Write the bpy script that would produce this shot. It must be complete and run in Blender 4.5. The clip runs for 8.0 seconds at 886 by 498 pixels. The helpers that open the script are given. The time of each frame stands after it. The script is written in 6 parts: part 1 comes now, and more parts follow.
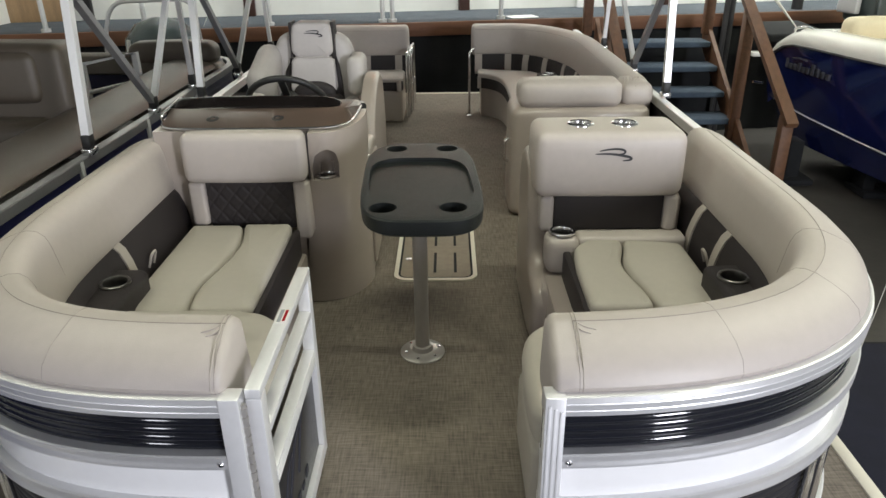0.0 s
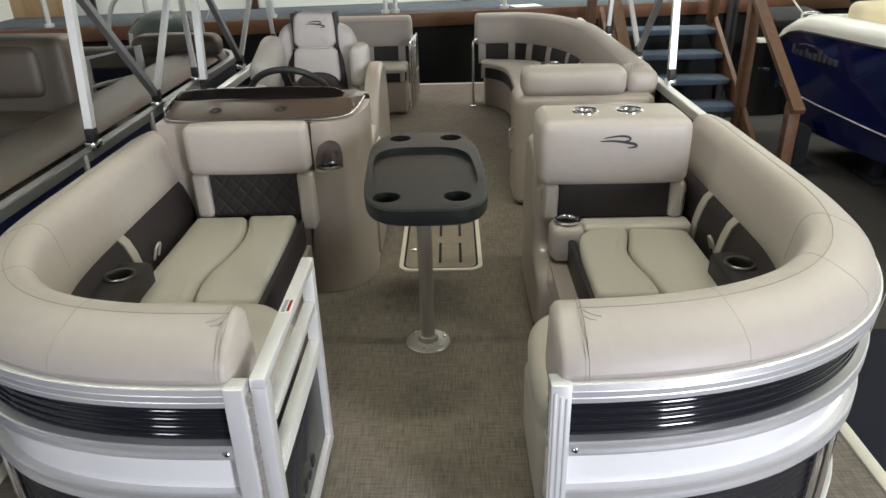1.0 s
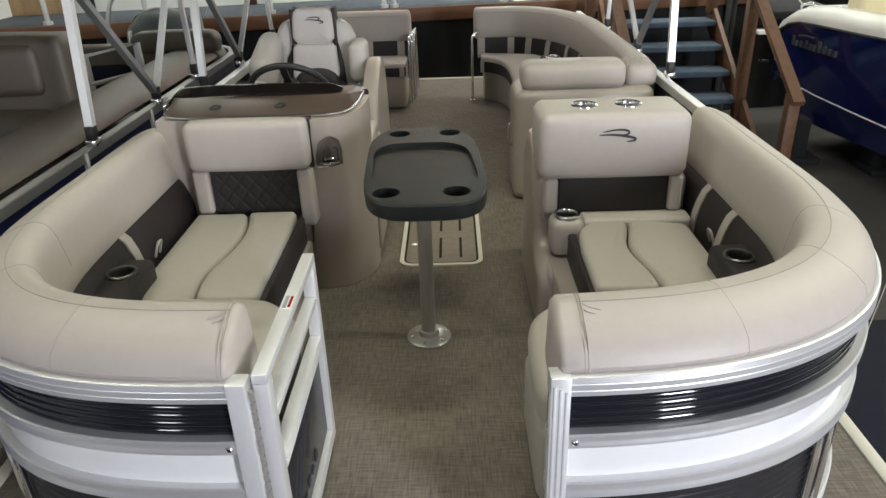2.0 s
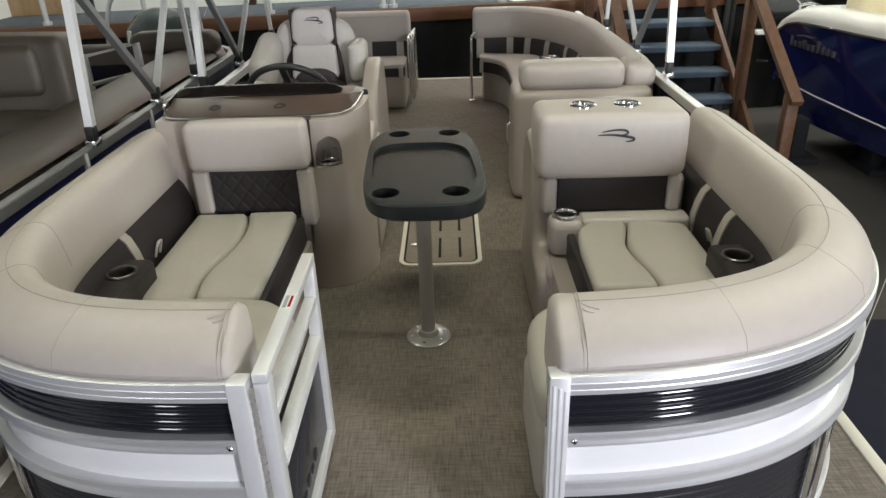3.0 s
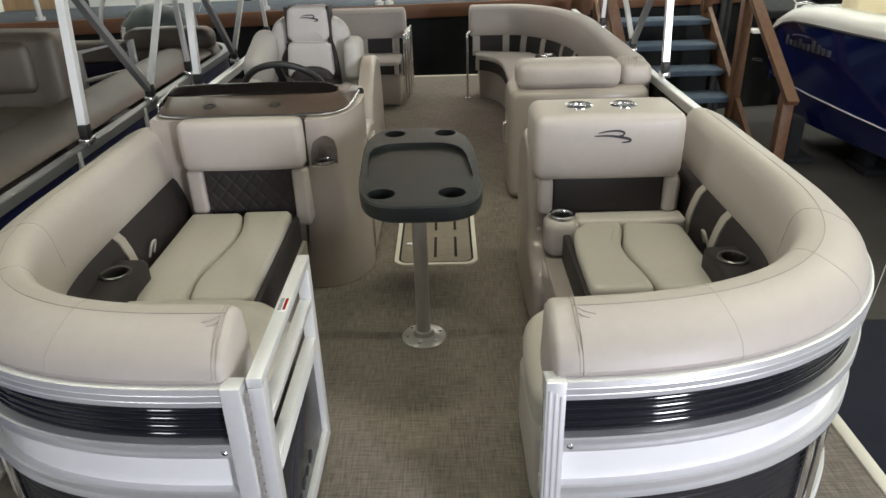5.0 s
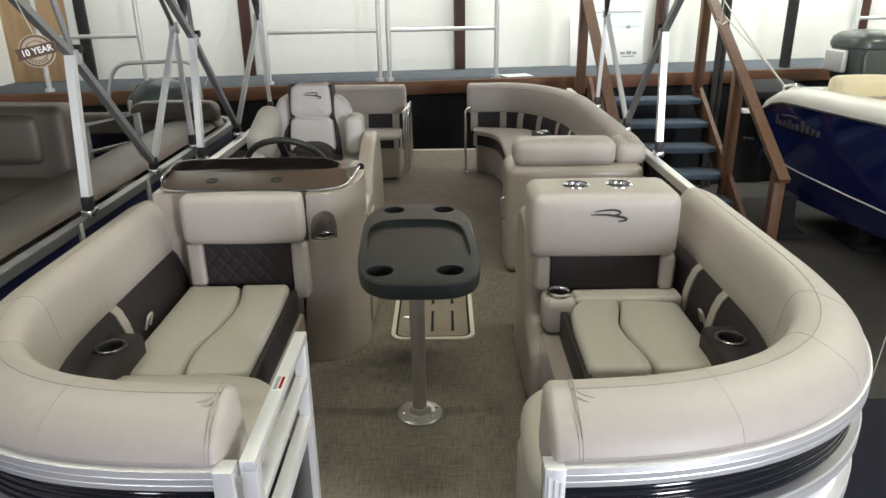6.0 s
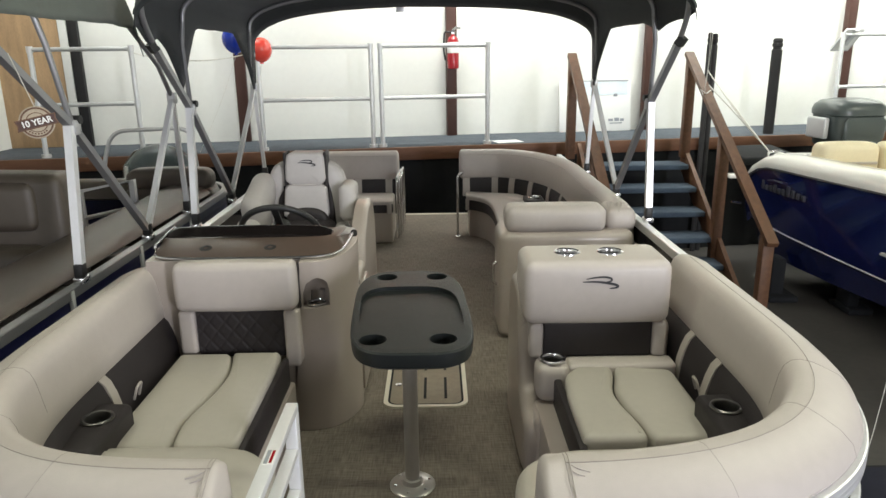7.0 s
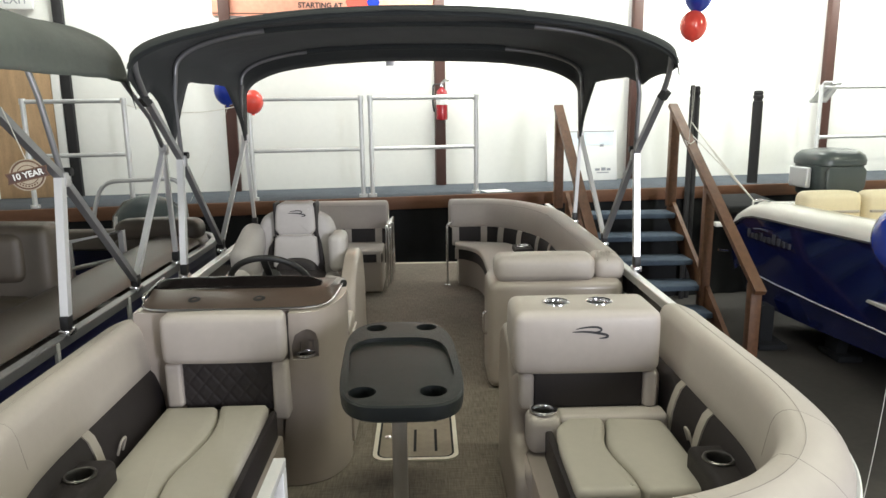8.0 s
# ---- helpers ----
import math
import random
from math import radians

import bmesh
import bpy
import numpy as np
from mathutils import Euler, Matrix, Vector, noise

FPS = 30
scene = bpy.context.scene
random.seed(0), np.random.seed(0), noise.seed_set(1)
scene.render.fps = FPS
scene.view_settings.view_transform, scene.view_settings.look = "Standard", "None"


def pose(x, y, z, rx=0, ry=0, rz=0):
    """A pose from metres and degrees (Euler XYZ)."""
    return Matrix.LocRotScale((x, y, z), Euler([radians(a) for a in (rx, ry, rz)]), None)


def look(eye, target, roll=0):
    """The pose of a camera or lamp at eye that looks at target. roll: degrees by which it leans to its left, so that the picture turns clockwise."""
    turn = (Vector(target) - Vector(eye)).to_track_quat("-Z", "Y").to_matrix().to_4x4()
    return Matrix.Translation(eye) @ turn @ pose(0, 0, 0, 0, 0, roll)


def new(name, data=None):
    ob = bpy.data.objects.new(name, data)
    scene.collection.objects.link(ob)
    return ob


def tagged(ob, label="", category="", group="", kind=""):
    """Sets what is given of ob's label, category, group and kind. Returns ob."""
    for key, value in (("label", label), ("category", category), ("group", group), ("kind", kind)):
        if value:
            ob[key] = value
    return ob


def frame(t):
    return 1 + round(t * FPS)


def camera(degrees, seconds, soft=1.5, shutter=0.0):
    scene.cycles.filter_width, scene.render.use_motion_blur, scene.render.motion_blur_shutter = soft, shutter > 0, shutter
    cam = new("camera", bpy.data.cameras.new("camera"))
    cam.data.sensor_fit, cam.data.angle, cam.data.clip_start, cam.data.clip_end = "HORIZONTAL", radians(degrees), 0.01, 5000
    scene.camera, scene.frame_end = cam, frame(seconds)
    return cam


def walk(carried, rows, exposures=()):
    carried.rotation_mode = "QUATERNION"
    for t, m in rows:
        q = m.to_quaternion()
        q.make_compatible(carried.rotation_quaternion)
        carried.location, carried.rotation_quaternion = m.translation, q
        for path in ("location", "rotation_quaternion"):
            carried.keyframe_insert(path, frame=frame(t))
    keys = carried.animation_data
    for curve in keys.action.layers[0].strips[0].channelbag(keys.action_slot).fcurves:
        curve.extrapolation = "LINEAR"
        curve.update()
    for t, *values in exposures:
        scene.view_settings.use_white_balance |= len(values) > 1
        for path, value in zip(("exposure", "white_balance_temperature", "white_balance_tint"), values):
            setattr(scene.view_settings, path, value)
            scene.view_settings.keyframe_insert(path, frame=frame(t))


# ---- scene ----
cam = camera(64.8, 8.0)
PATH = [
    (0, (0.082, 0.02, 1.502), (0.063, 1.836, 0.664), -0.7),
    (0.5, (0.084, 0.02, 1.494), (0.056, 1.834, 0.654), -1.0),
    (1, (0.086, 0.024, 1.49), (0.05, 1.83, 0.632), -1.5),
    (1.5, (0.09, 0.022, 1.492), (0.049, 1.821, 0.62), -2.0),
    (3, (0.089, 0.011, 1.497), (0.052, 1.81, 0.625), -2.0),
    (3.5, (0.092, 0.016, 1.494), (0.058, 1.82, 0.631), -2.3),
    (4, (0.089, 0.026, 1.491), (0.056, 1.831, 0.63), -2.2),
    (5.3, (0.086, 0.024, 1.513), (0.068, 1.817, 0.627), -1.4),
    (5.5, (0.082, 0.029, 1.515), (0.068, 1.838, 0.662), -1.2),
    (6, (0.082, 0.026, 1.537), (0.073, 1.899, 0.834), -0.8),
    (6.5, (0.084, 0.024, 1.549), (0.083, 1.928, 0.937), -0.7),
    (7, (0.081, 0.023, 1.561), (0.096, 1.95, 1.025), -0.7),
    (7.5, (0.083, 0.019, 1.57), (0.114, 1.964, 1.106), -0.8),
    (8, (0.081, 0.018, 1.572), (0.128, 1.977, 1.169), -0.7),
]
walk(cam, [(t, look(e, g, r)) for t, e, g, r in PATH])

# ---- world and light ----
world = bpy.data.worlds.new("showroom_world")
scene.world = world
world.use_nodes = True
wn = world.node_tree
sky = wn.nodes.new("ShaderNodeTexSky")
sky.sky_type, sky.sun_disc = "NISHITA", False
sky.sun_elevation, sky.sun_rotation = radians(40), radians(180)
wn.nodes["Background"].inputs["Strength"].default_value = 0.1
wn.links.new(sky.outputs["Color"], wn.nodes["Background"].inputs["Color"])

ROOM_X0, ROOM_X1, ROOM_Y0, FLOOR_Z, CEIL_Z = -4.6, 8.5, -3.0, -0.70, 3.75


def area_lamp(name, m, sx, sy, watts, colour):
    d = bpy.data.lights.new(name, "AREA")
    d.shape, d.size, d.size_y, d.energy, d.color = "RECTANGLE", sx, sy, watts, colour
    o = new(name, d)
    o.matrix_world = m
    return o


# daylight through the doorway and the window behind the camera, and strip lights under the ceiling
area_lamp("doorway_daylight", look((3.1, ROOM_Y0 + 0.1, 1.3), (2.3, 4.0, 0.8)), 0.75, 2.0, 300, (0.90, 0.92, 1.0))
area_lamp("window_daylight", look((-2.8, ROOM_Y0 + 0.1, 1.35), (-1.8, 4.0, 0.6)), 0.4, 1.5, 38, (0.90, 0.92, 1.0))
# strip places are assumed; the fourth is added to brighten the runabout
STRIPS = [(-2.4, 2.1, 0, 31), (0.2, 1.9, 0, 30), (2.8, 2.1, 0, 44), (5.8, 4.3, 0, 105), (-2.6, 7.0, 52, 60), (0.6, 7.45, 52, 102), (3.8, 7.9, 52, 102), (6.6, 8.3, 52, 100)]
for sx_, sy_, lean, watts in STRIPS:     # the far row is tilted at the wall to brighten it
    area_lamp("strip_light_glow", pose(sx_, sy_, CEIL_Z - 0.06, lean) @ pose(0, 0, -0.13), 1.25, 0.22, watts, (0.965, 1.0, 0.945) if lean else (0.98, 1.0, 0.78))

# ---- materials ----


def material(name, colour, rough=0.5, metal=0.0, vary=0.12, scale=3.0, grain=0.0, grain_scale=300.0, coat=0.0, wear=0.05, stretch=(1, 1, 1), sheen=0.0, spec=0.5):
    """A surface with broad colour drift, finer mottling, uneven gloss and a fine relief."""
    m = bpy.data.materials.new(name)
    m.use_nodes = True
    nt = m.node_tree
    n, l = nt.nodes, nt.links
    b = n["Principled BSDF"]
    tc = n.new("ShaderNodeTexCoord")
    mp = n.new("ShaderNodeMapping")
    mp.inputs["Scale"].default_value = stretch
    l.new(tc.outputs["Object"], mp.inputs["Vector"])
    big = n.new("ShaderNodeTexNoise")
    big.inputs["Scale"].default_value, big.inputs["Detail"].default_value = scale, 4
    l.new(mp.outputs["Vector"], big.inputs["Vector"])
    fine = n.new("ShaderNodeTexNoise")
    fine.inputs["Scale"].default_value, fine.inputs["Detail"].default_value = scale * 14, 5
    l.new(mp.outputs["Vector"], fine.inputs["Vector"])
    mix = n.new("ShaderNodeMath")
    mix.operation = "MULTIPLY_ADD"
    mix.inputs[1].default_value = 0.45
    l.new(fine.outputs["Fac"], mix.inputs[0])
    sc = n.new("ShaderNodeMath")
    sc.operation = "MULTIPLY"
    sc.inputs[1].default_value = 0.55
    l.new(big.outputs["Fac"], sc.inputs[0])
    l.new(sc.outputs[0], mix.inputs[2])
    ramp = n.new("ShaderNodeValToRGB")
    ramp.color_ramp.elements[0].position, ramp.color_ramp.elements[1].position = 0.3, 0.7
    ramp.color_ramp.elements[0].color = (*[c * (1 - vary) for c in colour], 1)
    ramp.color_ramp.elements[1].color = (*[min(1, c * (1 + vary)) for c in colour], 1)
    l.new(mix.outputs[0], ramp.inputs["Fac"])
    l.new(ramp.outputs["Color"], b.inputs["Base Color"])
    mr = n.new("ShaderNodeMapRange")
    mr.inputs["To Min"].default_value, mr.inputs["To Max"].default_value = max(0.02, rough - wear), min(1, rough + wear)
    l.new(fine.outputs["Fac"], mr.inputs["Value"])
    l.new(mr.outputs["Result"], b.inputs["Roughness"])
    b.inputs["Metallic"].default_value = metal
    b.inputs["Specular IOR Level"].default_value = spec
    b.inputs["Coat Weight"].default_value = coat
    b.inputs["Coat Roughness"].default_value = 0.08
    b.inputs["Sheen Weight"].default_value = sheen
    if grain:
        g = n.new("ShaderNodeTexVoronoi")
        g.inputs["Scale"].default_value = grain_scale
        l.new(mp.outputs["Vector"], g.inputs["Vector"])
        add = n.new("ShaderNodeMath")
        add.operation = "MULTIPLY_ADD"
        add.inputs[1].default_value = 4.0
        l.new(big.outputs["Fac"], add.inputs[0])
        l.new(g.outputs["Distance"], add.inputs[2])
        bp = n.new("ShaderNodeBump")
        bp.inputs["Strength"].default_value, bp.inputs["Distance"].default_value = grain, 0.002
        l.new(add.outputs[0], bp.inputs["Height"])
        l.new(bp.outputs["Normal"], b.inputs["Normal"])
    return m


def weave_material(name, dark, light, pitch=0.004):
    """Woven vinyl: slubby threads across and along, with worn drifts of tone."""
    m = bpy.data.materials.new(name)
    m.use_nodes = True
    n, l = m.node_tree.nodes, m.node_tree.links
    b = n["Principled BSDF"]
    tc = n.new("ShaderNodeTexCoord")
    outs = []
    for sx, sy in ((26, 330), (330, 26)):
        mp = n.new("ShaderNodeMapping")
        mp.inputs["Scale"].default_value = (sx, sy, 1)
        l.new(tc.outputs["Object"], mp.inputs["Vector"])
        t = n.new("ShaderNodeTexNoise")
        t.inputs["Scale"].default_value, t.inputs["Detail"].default_value = 0.5, 3
        l.new(mp.outputs["Vector"], t.inputs["Vector"])
        outs.append(t.outputs["Fac"])
    add = n.new("ShaderNodeMath")
    add.operation = "ADD"
    l.new(outs[0], add.inputs[0])
    l.new(outs[1], add.inputs[1])
    drift = n.new("ShaderNodeTexNoise")
    drift.inputs["Scale"].default_value, drift.inputs["Detail"].default_value = 2.2, 5
    l.new(tc.outputs["Object"], drift.inputs["Vector"])
    sum2 = n.new("ShaderNodeMath")
    sum2.operation = "MULTIPLY_ADD"
    sum2.inputs[1].default_value = 0.5
    l.new(drift.outputs["Fac"], sum2.inputs[0])
    l.new(add.outputs[0], sum2.inputs[2])
    ramp = n.new("ShaderNodeValToRGB")
    ramp.color_ramp.elements[0].position, ramp.color_ramp.elements[1].position = 0.57, 0.96
    half = n.new("ShaderNodeMath")
    half.operation = "MULTIPLY"
    half.inputs[1].default_value = 0.62
    l.new(sum2.outputs[0], half.inputs[0])
    ramp.color_ramp.elements[0].color, ramp.color_ramp.elements[1].color = (*dark, 1), (*light, 1)
    l.new(half.outputs[0], ramp.inputs["Fac"])
    l.new(ramp.outputs["Color"], b.inputs["Base Color"])
    b.inputs["Roughness"].default_value = 0.8
    b.inputs["Specular IOR Level"].default_value = 0.15
    bp = n.new("ShaderNodeBump")
    bp.inputs["Strength"].default_value, bp.inputs["Distance"].default_value = 0.4, 0.002
    l.new(add.outputs[0], bp.inputs["Height"])
    l.new(bp.outputs["Normal"], b.inputs["Normal"])
    return m


def glass_material(name, colour, rough=0.03):
    m = bpy.data.materials.new(name)
    m.use_nodes = True
    b = m.node_tree.nodes["Principled BSDF"]
    b.inputs["Base Color"].default_value = (*colour, 1)
    b.inputs["Transmission Weight"].default_value = 1.0
    b.inputs["Roughness"].default_value = rough
    b.inputs["IOR"].default_value = 1.2
    return m


def glow_material(name, colour, strength):
    m = bpy.data.materials.new(name)
    m.use_nodes = True
    b = m.node_tree.nodes["Principled BSDF"]
    b.inputs["Base Color"].default_value = (*colour, 1)
    b.inputs["Emission Color"].default_value = (*colour, 1)
    b.inputs["Emission Strength"].default_value = strength
    return m


VINYL = material("taupe_vinyl", (0.455, 0.41, 0.378), 0.46, vary=0.05, scale=2.5, grain=0.11, grain_scale=420, wear=0.06)
# the same taupe vinyl, with the overhead light's yellowish tint in its colour
VINYL_WARM_LIT = material("warm_lit_taupe_vinyl", (0.415, 0.385, 0.335), 0.46, vary=0.05, scale=2.5, grain=0.11, grain_scale=420, wear=0.06)
VINYL_GREY = material("light_grey_vinyl", (0.52, 0.49, 0.48), 0.5, vary=0.05, scale=3, grain=0.11, grain_scale=420)
TRIM_VINYL = material("piping_vinyl", (0.40, 0.36, 0.32), 0.5, vary=0.06, scale=6, grain=0.2, grain_scale=380)
STITCH = material("grey_brown_stitching", (0.33, 0.295, 0.27), 0.8, vary=0.2, scale=60)
DARK = material("charcoal_vinyl", (0.027, 0.0225, 0.0235), 0.52, vary=0.15, scale=4, grain=0.35, grain_scale=300, spec=0.35)
GELCOAT = material("taupe_moulded_plastic", (0.385, 0.335, 0.297), 0.34, vary=0.03, scale=1.5, coat=0.12, wear=0.01)
DASH = material("brown_gloss_dash", (0.090, 0.066, 0.054), 0.30, vary=0.10, scale=3, wear=0.04, spec=0.18)
DASH_BLACK = material("black_gloss_dash", (0.010, 0.008, 0.008), 0.12, vary=0.2, scale=4, wear=0.03, spec=0.2)
BLACK_RUBBER = material("black_rubber", (0.018, 0.018, 0.019), 0.48, vary=0.2, scale=20, grain=0.2)
TABLE = material("charcoal_table_plastic", (0.015, 0.0175, 0.017), 0.42, vary=0.10, scale=5, grain=0.18, grain_scale=600, spec=0.22)
ALU = material("brushed_aluminium", (0.80, 0.80, 0.81), 0.40, metal=0.38, vary=0.04, scale=5, grain=0.04, grain_scale=90)
RAIL_ALU = material("satin_rail_aluminium", (0.74, 0.74, 0.75), 0.37, metal=0.60, vary=0.04, scale=5, grain=0.04, grain_scale=90)
ALU_DULL = material("anodised_grey_aluminium", (0.60, 0.60, 0.61), 0.42, metal=0.5, vary=0.06, scale=6)
CUP_STEEL = material("brushed_cup_steel", (0.16, 0.155, 0.15), 0.3, metal=0.9, vary=0.1, scale=20)
CHROME = material("polished_steel", (0.82, 0.82, 0.83), 0.2, metal=1.0, vary=0.03, scale=8, wear=0.04)
WHITE_PANEL = material("white_fence_panel", (0.82, 0.82, 0.83), 0.22, vary=0.02, scale=3, coat=0.3)
BLACK_PANEL = material("black_fence_panel", (0.010, 0.011, 0.016), 0.07, vary=0.10, scale=5, wear=0.02, spec=0.6)
GUNMETAL = material("gunmetal_panel", (0.026, 0.026, 0.030), 0.30, metal=0.1, vary=0.10, scale=4, spec=0.3)
DECK = weave_material("woven_deck_vinyl", (0.112, 0.097, 0.079), (0.245, 0.212, 0.176))
CANVAS = material("black_canvas", (0.026, 0.030, 0.031), 0.85, vary=0.25, scale=3, grain=0.4, grain_scale=500, sheen=0.1)
CANVAS_GREEN = material("grey_green_canvas", (0.11, 0.128, 0.115), 0.8, vary=0.2, scale=2.5, grain=0.4, grain_scale=500, sheen=0.1)
TAUPE_DARK = material("brown_taupe_vinyl", (0.090, 0.074, 0.059), 0.42, vary=0.08, scale=2.5, grain=0.25, grain_scale=400)
NAVY = material("navy_gelcoat", (0.006, 0.011, 0.070), 0.10, vary=0.10, scale=2, coat=0.5, wear=0.03)
NAVY_PANEL = material("navy_fence_panel", (0.012, 0.014, 0.060), 0.3, vary=0.1, scale=3)
NAVY_RUG = material("navy_carpet", (0.006, 0.007, 0.020), 0.95, vary=0.3, scale=8, grain=0.8, grain_scale=260)
HULL_WHITE = material("white_gelcoat", (0.80, 0.79, 0.74), 0.18, vary=0.03, scale=2, coat=0.3)
CREAM = material("cream_vinyl", (0.72, 0.63, 0.44), 0.5, vary=0.05, scale=3, grain=0.2, grain_scale=400)
WOOD = material("brown_stained_wood", (0.125, 0.058, 0.028), 0.5, vary=0.35, scale=3, grain=0.25, grain_scale=60, stretch=(9, 1.2, 9))
WOOD_EDGE = material("red_brown_board", (0.17, 0.075, 0.038), 0.55, vary=0.25, scale=3, grain=0.2, grain_scale=60, stretch=(1, 8, 8))
POST_PAINT = material("red_brown_post", (0.070, 0.030, 0.022), 0.5, vary=0.2, scale=4)
WALL_PAINT = material("white_wall_paint", (0.80, 0.80, 0.76), 0.7, vary=0.03, scale=1.2, grain=0.1, grain_scale=90)
SOUTH_PAINT = material("dim_grey_wall_paint", (0.22, 0.21, 0.20), 0.8, vary=0.1, scale=1.2)
# unseen ceiling: grey instead of white, so that metal reflects less light
CEIL_DARKENED = material("darkened_ceiling_paint", (0.34, 0.34, 0.33), 0.8, vary=0.05, scale=1.5)
CARPET = material("blue_grey_carpet", (0.074, 0.088, 0.106), 0.95, vary=0.28, scale=7, grain=0.8, grain_scale=220)
TREAD_CARPET = material("slate_blue_tread_carpet", (0.058, 0.082, 0.115), 0.95, vary=0.3, scale=9, grain=0.8, grain_scale=220)
SKIRT = material("black_skirt", (0.010, 0.011, 0.013), 0.95, vary=0.3, scale=4, grain=0.4, grain_scale=180)
CONCRETE = material("worn_concrete", (0.055, 0.050, 0.044), 0.7, vary=0.3, scale=1.3, grain=0.3, grain_scale=50)
GALV = material("galvanised_pipe", (0.74, 0.75, 0.75), 0.38, metal=0.45, vary=0.1, scale=14)
TAN_WOOD = material("tan_wood_panel", (0.44, 0.29, 0.16), 0.5, vary=0.25, scale=2.5, stretch=(8, 8, 1))
PILE = material("black_piling", (0.016, 0.015, 0.016), 0.7, vary=0.3, scale=10, grain=0.5, grain_scale=60)
RED = material("red_enamel", (0.32, 0.013, 0.02), 0.25, vary=0.08, scale=10, coat=0.3)
RED_BALLOON = material("red_latex", (0.90, 0.09, 0.065), 0.22, vary=0.05, scale=4, coat=0.4)
BLUE_BALLOON = material("blue_latex", (0.012, 0.04, 0.36), 0.22, vary=0.05, scale=4, coat=0.4)
PAPER = material("white_paper", (0.82, 0.82, 0.80), 0.7, vary=0.03, scale=6)
SIGN_BLUE = material("sky_blue_print", (0.70, 0.79, 0.86), 0.6, vary=0.2, scale=5)
PRINT_GREY = material("grey_print", (0.30, 0.32, 0.35), 0.6, vary=0.2, scale=20)
INK = material("black_ink", (0.03, 0.03, 0.035), 0.6, vary=0.2, scale=20)
PINK = material("salmon_banner_print", (0.78, 0.36, 0.25), 0.6, vary=0.18, scale=1.6)
ROPE = material("white_rope", (0.7, 0.68, 0.62), 0.9, vary=0.2, scale=60)
LETTER = material("silver_lettering", (0.030, 0.030, 0.042), 0.65, metal=0.0, vary=0.1, scale=20)
HATCH_TAN = material("hatch_vinyl", (0.24, 0.20, 0.15), 0.6, vary=0.15, scale=30)
CREAM_TRIM = material("cream_edge_trim", (0.66, 0.62, 0.52), 0.4, vary=0.05, scale=8)
SIGN_TAN = material("weathered_tan_board", (0.42, 0.35, 0.26), 0.6, vary=0.25, scale=14)
COWL = material("grey_engine_cowl", (0.055, 0.068, 0.068), 0.32, vary=0.1, scale=4, coat=0.12)
CLEAR_WRAP = glass_material("clear_wrap", (0.8, 0.86, 0.9), 0.12)
TINT = glass_material("smoked_acrylic", (0.28, 0.20, 0.16), 0.02)
BOW_GREY = material("grey_anodised_bow", (0.30, 0.30, 0.31), 0.38, metal=0.6, vary=0.08, scale=6)
POST_STEEL = material("satin_steel", (0.46, 0.44, 0.42), 0.36, metal=0.6, vary=0.06, scale=9, stretch=(1, 1, 0.2))
TUBE_GLOW = glow_material("lit_diffuser", (1.0, 0.96, 0.88), 6.0)

# ---- mesh helpers ----


def thing(name, label, category, group="", kind="", at=None):
    e = new(name)
    e.empty_display_size = 0.1
    if at is not None:
        e.matrix_world = at
    return tagged(e, label, category, group, kind)


def finish(bm, name, mat, smooth=38):
    bmesh.ops.recalc_face_normals(bm, faces=bm.faces)
    me = bpy.data.meshes.new(name)
    bm.to_mesh(me)
    bm.free()
    me.materials.append(mat)
    if smooth:
        me.polygons.foreach_set("use_smooth", [True] * len(me.polygons))
        me.set_sharp_from_angle(angle=radians(smooth))
    return me


def part(name, bm, mat, parent, label="", smooth=38):
    ob = new(name, finish(bm, name, mat, smooth))
    ob.parent = parent
    if label:
        ob["label"] = label
    return ob


def solid(name, bm, mat, label, category, group="", kind="", at=None, smooth=38):
    ob = new(name, finish(bm, name, mat, smooth))
    if at is not None:
        ob.matrix_world = at
    return tagged(ob, label, category, group, kind)


def box(x0, x1, y0, y1, z0, z1, bev=0.004, seg=2, bm=None, m=None):
    """A bevelled block, joined to bm where one is given."""
    b = bmesh.new()
    mat = Matrix.LocRotScale(((x0 + x1) / 2, (y0 + y1) / 2, (z0 + z1) / 2), None, (abs(x1 - x0), abs(y1 - y0), abs(z1 - z0)))
    bmesh.ops.create_cube(b, size=1, matrix=mat)
    if bev:
        bmesh.ops.bevel(b, geom=list(b.edges), offset=bev, segments=seg, profile=0.5, affect="EDGES")
    if m is not None:
        b.transform(m)
    return join(bm, b)


def join(bm, b):
    if bm is None:
        return b
    me = bpy.data.meshes.new("tmp")
    b.to_mesh(me)
    b.free()
    bm.from_mesh(me)
    bpy.data.meshes.remove(me)
    return bm


def cyl(p, q, r, r2=None, seg=16, bm=None, bev=0.0):
    p, q = Vector(p), Vector(q)
    b = bmesh.new()
    d = q - p
    bmesh.ops.create_cone(b, cap_ends=True, segments=seg, radius1=r, radius2=r if r2 is None else r2, depth=d.length)
    if bev:
        bmesh.ops.bevel(b, geom=[e for e in b.edges if len(e.link_faces) == 2 and min(len(f.verts) for f in e.link_faces) == 4 and max(len(f.verts) for f in e.link_faces) > 4], offset=bev, segments=2, affect="EDGES")
    b.transform(Matrix.Translation((p + q) / 2) @ d.to_track_quat("Z", "Y").to_matrix().to_4x4())
    return join(bm, b)


